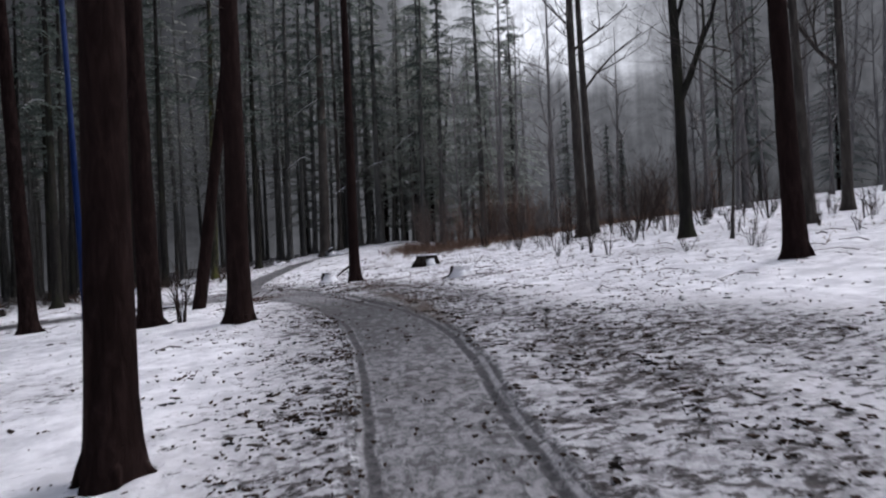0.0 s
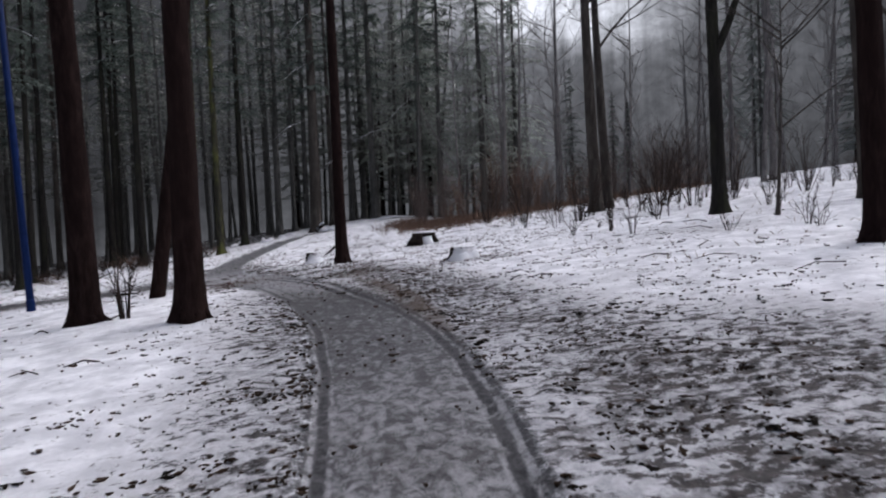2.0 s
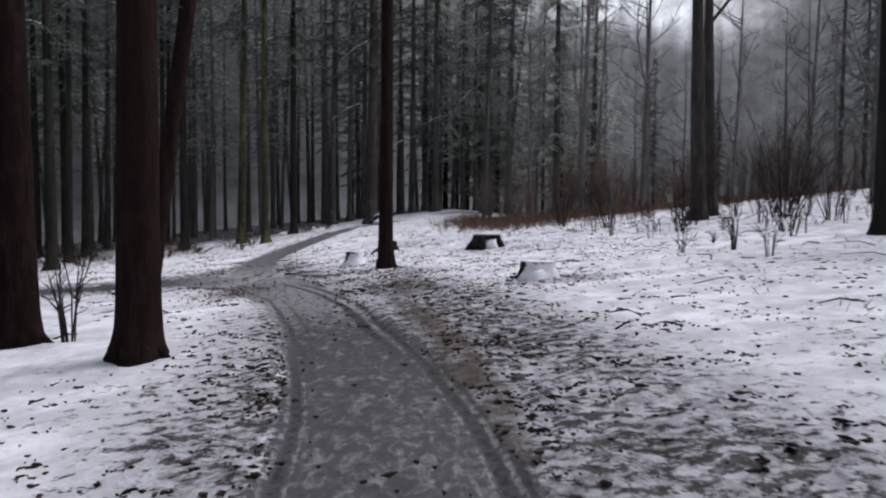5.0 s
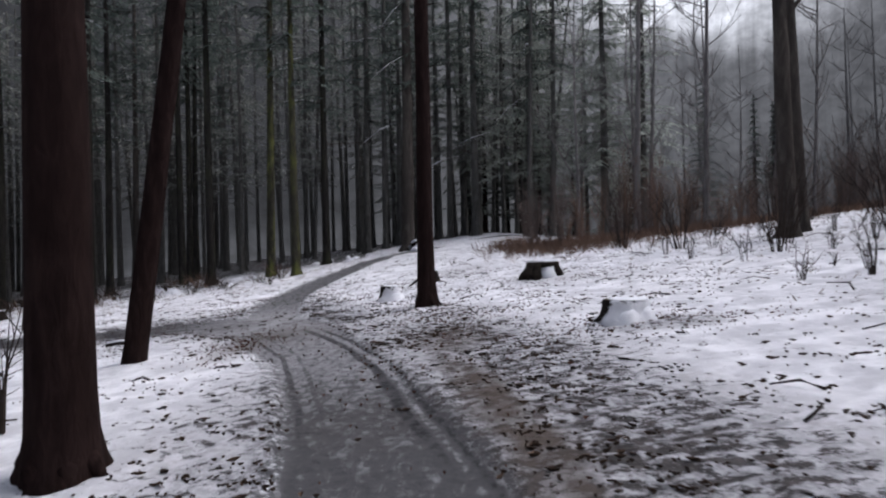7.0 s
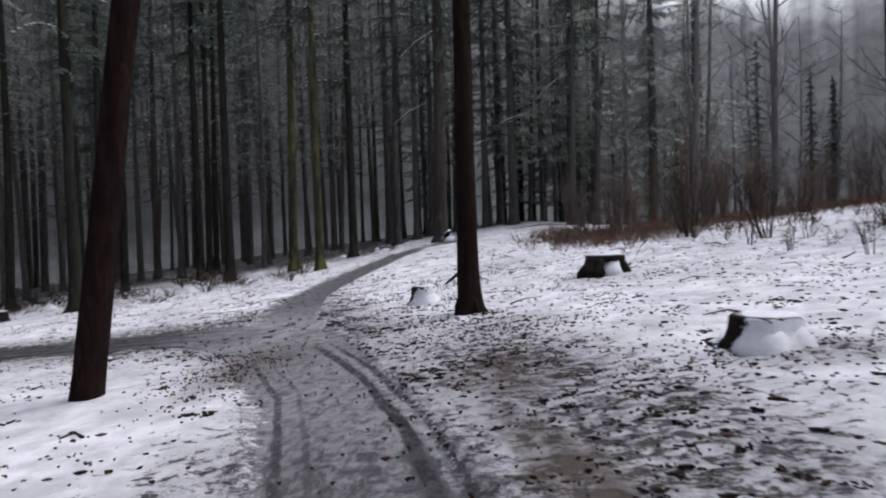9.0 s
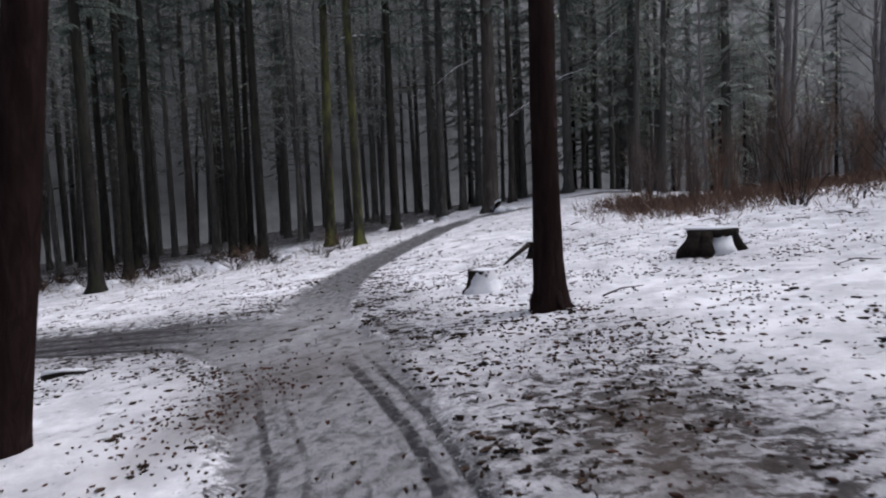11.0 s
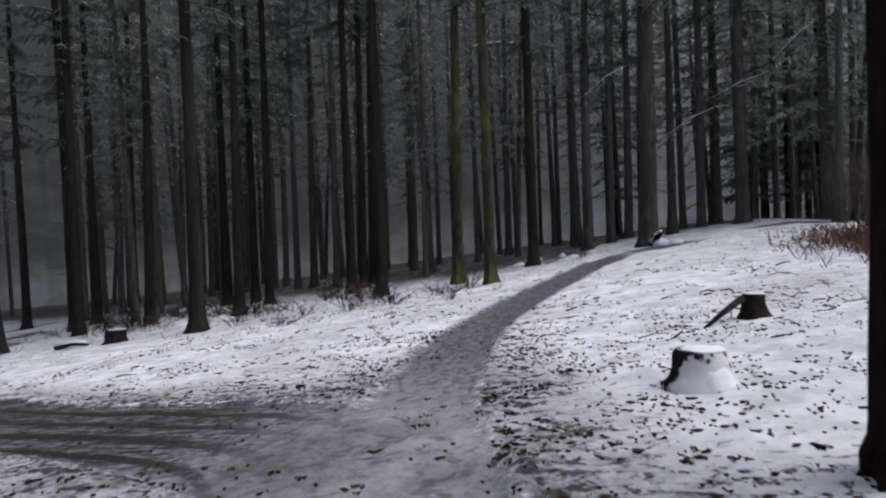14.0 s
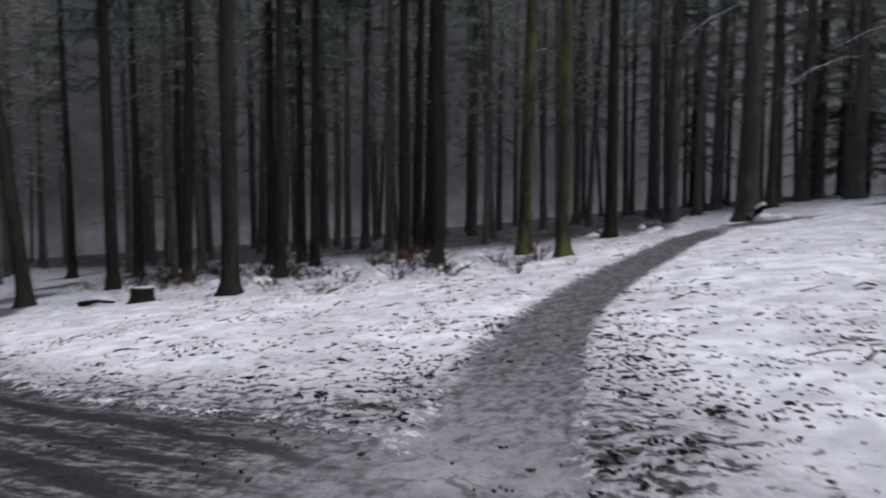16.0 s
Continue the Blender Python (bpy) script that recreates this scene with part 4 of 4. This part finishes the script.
def table_stump(x, y, width, height, label, seed):
    """An old stump on bare roots: a flat worn top, a broad leg and a thin one, snow between."""
    t = thing("tree_stump", at_ground(x, y, 0, 6), label, "stump", "cut stumps in the clearing")
    w = width / 2
    def oval(g, k=0.62):
        g.v = [(a, b * k, c) for a, b, c in g.v]
        return g
    top = Geo().tube([(0, 0, height - 0.13), (0, 0, height - 0.07), (0, 0, height)], [w * 0.8, w * 0.97, w * 0.93], 22, 0.5, key=seed)
    part("top", oval(top).mesh("top", ROTTEN), t, "worn dark stump top")
    cap = Geo().tube([(0, 0, height - 0.004), (0, 0, height + 0.025), (0, 0, height + 0.04)], [w * 0.84, w * 0.85, w * 0.5], 22, 0.45, key=seed + 1)
    part("snow_cap", oval(cap).mesh("snow_cap", SNOW), t, "flat cap of wet snow")
    for x0, x1, r0, r1, dy in ((-0.62, -0.95, 0.15, 0.19, -0.1), (-0.4, -0.55, 0.13, 0.16, -0.17), (-0.75, -1.25, 0.07, 0.09, -0.05), (0.66, 0.95, 0.09, 0.1, -0.12), (0.78, 1.2, 0.07, 0.06, 0.0), (0.0, 0.1, 0.12, 0.1, 0.2)):
        leg = Geo().tube([(x0 * w, dy * 0.6, height - 0.06), ((x0 + x1) / 2 * w, dy * 0.9, height * 0.45), (x1 * w, dy * 1.4, 0.02), (x1 * w * 1.12, dy * 1.7, -0.08)], [r0, r0 * 0.9, r1, r1 * 0.6], 10, 0.35, key=seed + x0 * 5)
        part("root", leg.mesh("root", ROTTEN), t, "dark exposed root")
    d = Geo().tube([(0.1, -0.06, -0.08), (0.1, -0.05, height * 0.3), (0.12, -0.02, height * 0.62), (0.12, 0, height * 0.8)], [w * 0.95, w * 0.6, w * 0.46, w * 0.25], 18, 0.35, key=seed)
    part("snow_drift", d.mesh("snow_drift", SNOW), t, "snow lodged between the roots")
    return t


table_stump(2.88, 24.3, 0.8, 0.37, "broken black stump on exposed roots under a snow cap", 3)
stump(0.18, 27.1, 0.16, 0.32, "old dark stump with a root leaning off it", 6, hollow=True, face=0)
stump(-15.5, 31.75, 0.26, 0.36, "dark stump with a thick cap of snow", 7, hollow=True, face=30)


def stick(name, pts, r, label, cat, mat=None, snow=False, group=""):
    base = Vector(pts[0])
    t = thing(name, Matrix.Translation((base.x, base.y, land(base.x, base.y))), label, cat, group)
    q = [Vector((p[0] - base.x, p[1] - base.y, land(p[0], p[1]) - land(base.x, base.y) + p[2])) for p in pts]
    n = len(q)
    part("wood", Geo().tube(q, [r * (1 - 0.6 * i / max(1, n - 1)) for i in range(n)], 7, 0.2).mesh("wood", mat or BARK), t)
    if snow:
        part("snow", Geo().tube([v + Vector((0, 0, r * 0.5)) for v in q], [r * 0.93 * (1 - 0.6 * i / max(1, n - 1)) for i in range(n)], 7, 0.25).mesh("snow", SNOW), t, "snow along its top")
    return t


stick("broken_root", [(0.02, 26.95, 0.3), (-0.22, 26.8, 0.16), (-0.5, 26.6, -0.02)], 0.055, "dark root slanting from an old stump to the snow", "root", WAD)
snow_mound(-0.95, 41.2, 0.28, 0.2, 301)
snow_mound(-0.5, 41.0, 0.2, 0.13, 302)
stick("fallen_log", [(-1.25, 41.4, 0.05), (-1.1, 41.2, 0.25), (-0.95, 41.0, 0.4)], 0.15, "short snowy log end sticking up by the path", "log", BARK, True)
stick("fallen_log", [(-17.3, 31.4, 0.05), (-16.8, 31.5, 0.12), (-16.3, 31.55, 0.05)], 0.1, "dark broken branch piece in the snow", "log", ROTTEN, True)
stick("fallen_branch", [(-5.6, 20.3, 0.03), (-5.35, 20.33, 0.05), (-5.1, 20.35, 0.03)], 0.045, "short dark log lying on the snow", "branch", ROTTEN, True)
stick("fallen_branch", [(0.85, 21.6, 0.02), (1.1, 21.8, 0.05), (1.4, 22.0, 0.02)], 0.012, "thin branch lying in the snow", "branch", TWIG)
rt = random.Random(91)
for i in range(84):
    x, y = (rt.uniform(2.5, 13), rt.uniform(10, 29)) if i < 44 else (rt.uniform(-5, -0.6), rt.uniform(8, 18.5)) if i < 56 else (rt.uniform(-10, 2), rt.uniform(23.5, 33))
    if on_path(x, y, 0.15):
        continue
    a, ln = rt.uniform(0, 3.14), rt.uniform(0.2, 0.55) * (1.5 if i < 26 else 1)
    stick("fallen_branch", [(x, y, 0.01), (x + 0.5 * ln * math.cos(a), y + 0.5 * ln * math.sin(a), 0.05), (x + ln * math.cos(a + 0.3), y + ln * math.sin(a + 0.3), 0.015)],
          rt.uniform(0.008, 0.017), "thin dark branch fallen on the snow", "branch", TWIG, group="fallen branches")

# ---- blue pole ----
t = thing("pole", at_ground(-7.3, 19.6) @ pose(0, 0, 0, 0, -1.5), "tall blue painted metal pole in the snow", "pole")
part("shaft", Geo().tube([(0, 0, -0.3), (0, 0, 3.0), (0, 0, 9.5)], [0.085, 0.08, 0.07], 14).mesh("shaft", BLUE), t)
part("base_collar", Geo().tube([(0, 0, -0.1), (0, 0, 0.25), (0, 0, 0.3)], [0.1, 0.1, 0.086], 14).mesh("base_collar", BLUE), t, "flared blue foot of the pole")


# ---- litter: leaves and bark scraps lying on the snow ----
def scraps(name, spots, size, mat, label, category, seed):
    rng = random.Random(seed)
    g = Geo()
    for x, y in spots:
        z = surface(x, y) + 0.01
        a, s = rng.uniform(0, 6.28), size * rng.uniform(0.4, 1.0) * (2.2 if rng.random() < 0.12 else 1)
        dx, dy = math.cos(a) * s, math.sin(a) * s
        k = len(g.v)
        w = rng.uniform(0.25, 0.6)
        g.v += [(x - dx, y - dy, z), (x + dy * w, y - dx * w, z + s * rng.uniform(0.05, 0.25)), (x + dx, y + dy, z + s * rng.uniform(0, 0.2)), (x - dy * w, y + dx * w, z + s * rng.uniform(0, 0.2)), (x, y, z - 0.02)]
        g.f += [(k, k + 1, k + 4), (k + 1, k + 2, k + 4), (k + 2, k + 3, k + 4), (k + 3, k, k + 4)]
    return tagged(new(name, g.mesh(name, mat, False)), label, category, kind="stuff")


rl = np.random.RandomState(12)
cx, cy = rl.uniform(-7, 8, 60000), rl.uniform(1, 29, 60000)
ce, co, _ = to_line(cx, cy, MAIN_LINE)
cs = to_line(cx, cy, SIDE_LINE)[0]
keep = np.where(co > 0, 0.6 * np.exp(-np.maximum(ce, 0) / 2.2) + 0.05, 0.9 * np.exp(-np.maximum(ce, 0) / 0.7) + 0.04)
keep = np.where(np.minimum(ce, cs) < -0.05, 0.06, keep)
keep = np.where((co < 0) & (cx < -0.4) & (cy > 13) & (cy < 19.5), keep * 0.4, keep)
patch = np.array([noise.noise((x * 0.9, y * 0.9, 5)) for x, y in zip(cx, cy)])
keep *= 0.15 + 1.3 * np.maximum(0, patch + 0.3)
pick = rl.uniform(0, 1, 60000) < keep
spots = []
for x, y in zip(cx[pick].tolist(), cy[pick].tolist()):
    wide = 0.09 * rl.uniform() ** 2
    for _ in range(1 if rl.uniform() < 0.6 else rl.randint(3, 8)):
        spots.append((x + rl.normal() * wide, y + rl.normal() * wide * 0.7))
scraps("leaf_litter", spots, 0.026, LITTER, "dark wet leaves and bark scraps strewn on the snow", "litter", 4)
# tight wads of dead leaves, and trodden marks, scattered over the open snow
wads = []
wx, wy = rl.uniform(-12, 11, 5200), rl.uniform(3, 37, 5200)
we = np.minimum(to_line(wx, wy, MAIN_LINE)[0], to_line(wx, wy, SIDE_LINE)[0])
for x, y, e in zip(wx.tolist(), wy.tolist(), we.tolist()):
    clean = 0.35 if x < -1.2 and y < 21 else 1.0
    if e < 0.05 or rl.uniform() > 0.65 * clean * (0.06 + 0.3 * math.exp(-e / 1.5) + 0.5 * noise.noise((x * 0.5, y * 0.5, 17))):
        continue
    a, far = rl.uniform(0, 3.14), rl.uniform(0.02, 0.075)
    for _ in range(rl.randint(7, 16)):
        u, v = rl.normal() * far, rl.normal() * far * 0.4
        wads.append((x + u * math.cos(a) - v * math.sin(a), y + u * math.sin(a) + v * math.cos(a)))
scraps("leaf_wads", wads, 0.03, WAD, "wads of black wet leaves in the snow", "litter", 14)
blobs = [(0.9, 16.6, 0.75, 1.7), (-2.6, 18.4, 0.35, 0.9), (3.1, 16.6, 1.0, 0.5), (0.3, 19.2, 0.8, 0.8)]
brown = [(blobs[i % 4][0] + rl.normal() * blobs[i % 4][2], blobs[i % 4][1] + rl.normal() * blobs[i % 4][3]) for i in range(1500)]
scraps("brown_leaves", brown, 0.022, BROWN_LEAF, "reddish-brown fallen leaves by the path", "leaves", 5)
far_spots = list(zip(rl.uniform(-18, 16, 2600).tolist(), rl.uniform(20, 46, 2600).tolist()))
mid_spots = zip(rl.uniform(-14, 6, 14000).tolist(), rl.uniform(18, 35, 14000).tolist())
far_spots += [p for p in mid_spots if noise.noise((p[0] * 0.7, p[1] * 0.7, 9)) > 0.14]
scraps("leaf_litter", [p for p in far_spots if not on_path(*p, 0.1)], 0.03, LITTER, "dark scraps of bark and leaves on far snow", "litter", 6)


# ---- far woods and the glowing grey backdrop ----
def far_woods():
    rng = random.Random(66)
    g, n, d = Geo(), Geo(), Geo()
    for _ in range(80):
        a = radians(rng.uniform(-110, 110))
        q = rng.uniform(50, 60)
        x, y = q * math.sin(a), q * math.cos(a) + 12
        z = land(x, y)
        open_side = 14 < math.degrees(a) < 34
        h = rng.uniform(8, 13) if open_side else rng.uniform(15, 22)
        if x < 4 or on_path(x, y, 1.5):
            continue
        g.tube([(x, y, z - 0.5), (x, y, z + h)], [0.2, 0.06], 5, cap=False)
        s = h * 0.16
        k = 0.25
        while k < 1:
            ln = s * (1.15 - k)
            for j in range(12):
                b = rng.uniform(0, 6.28)
                p = Vector((x, y, z + h * k))
                n.blade(p, p + Vector((math.cos(b) * ln, math.sin(b) * ln, -ln * rng.uniform(0.0, 0.7))), 0.12)
            k += 0.045
    # thin trunks deep in the dark stand, their crowns out of sight above
    for _ in range(90):
        a = radians(rng.uniform(-100, -17))
        q = rng.uniform(46, 59)
        x, y = q * math.sin(a), q * math.cos(a) + 12
        if q < 54 and on_path(x, y, 1.5):
            continue
        z, r = land(x, y), rng.uniform(0.09, 0.2)
        dx, dy = rng.uniform(-0.5, 0.5), rng.uniform(-0.5, 0.5)
        g.tube([(x, y, z - 0.5), (x + dx * 0.5, y + dy * 0.5, z + 9), (x + dx, y + dy, z + 21)], [r * 1.15, r, r * 0.35], 5, cap=False)
        for _ in range(9):
            b, k, ln = rng.uniform(0, 6.28), rng.uniform(4, 20), rng.uniform(0.6, 1.9)
            p = Vector((x + dx * k / 21, y + dy * k / 21, z + k))
            d.blade(p, p + Vector((math.cos(b) * ln, math.sin(b) * ln, -ln * rng.uniform(0.1, 0.5))), 0.22)
    # trunks and branches here use the materials with haze in their colour
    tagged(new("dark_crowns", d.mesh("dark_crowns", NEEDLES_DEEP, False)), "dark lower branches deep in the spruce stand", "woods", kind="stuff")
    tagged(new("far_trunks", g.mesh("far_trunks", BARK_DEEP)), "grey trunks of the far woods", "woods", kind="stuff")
    tagged(new("far_crowns", n.mesh("far_crowns", NEEDLES_FAR, False)), "crowns of the far woods, mist put into their pale colour", "woods", kind="stuff")


far_woods()


HEIGHTS = (-8, 0, 1.5, 4, 6, 8, 9.5, 11, 12, 13, 14, 15, 16, 17, 18, 19, 20, 22, 24)


def backdrop():
    v, f, mist = [], [], []
    rows = len(HEIGHTS) + 1
    n = 720
    for i in range(n):
        a = 2 * math.pi * i / n
        deg = math.degrees(a) if a < math.pi else math.degrees(a) - 360
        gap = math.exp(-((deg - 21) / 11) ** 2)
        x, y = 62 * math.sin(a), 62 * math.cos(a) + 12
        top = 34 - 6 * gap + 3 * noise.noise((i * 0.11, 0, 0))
        # haze, low gaps between trunks and open sky are all put into the emission
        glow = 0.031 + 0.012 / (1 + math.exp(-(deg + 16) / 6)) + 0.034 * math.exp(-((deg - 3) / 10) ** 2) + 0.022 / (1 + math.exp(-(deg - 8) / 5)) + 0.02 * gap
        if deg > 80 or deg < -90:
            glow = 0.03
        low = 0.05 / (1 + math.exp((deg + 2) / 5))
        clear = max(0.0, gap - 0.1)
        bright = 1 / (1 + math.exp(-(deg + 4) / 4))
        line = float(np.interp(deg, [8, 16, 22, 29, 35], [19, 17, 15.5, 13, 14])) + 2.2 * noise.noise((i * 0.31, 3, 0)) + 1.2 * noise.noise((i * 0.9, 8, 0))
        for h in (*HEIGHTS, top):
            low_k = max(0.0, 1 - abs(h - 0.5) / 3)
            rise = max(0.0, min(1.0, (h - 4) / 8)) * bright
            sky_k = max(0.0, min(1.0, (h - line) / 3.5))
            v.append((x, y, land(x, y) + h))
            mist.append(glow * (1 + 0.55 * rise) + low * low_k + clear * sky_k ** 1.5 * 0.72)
    for i in range(n):
        j = (i + 1) % n
        for q in range(rows - 1):
            f.append((rows * i + q, rows * j + q, rows * j + q + 1, rows * i + q + 1))
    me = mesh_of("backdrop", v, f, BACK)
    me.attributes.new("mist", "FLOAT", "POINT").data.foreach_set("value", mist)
    tagged(new("backdrop", me), "self-glowing backdrop, misty wood and pale sky put into its emission", "backdrop", kind="structure")


backdrop()
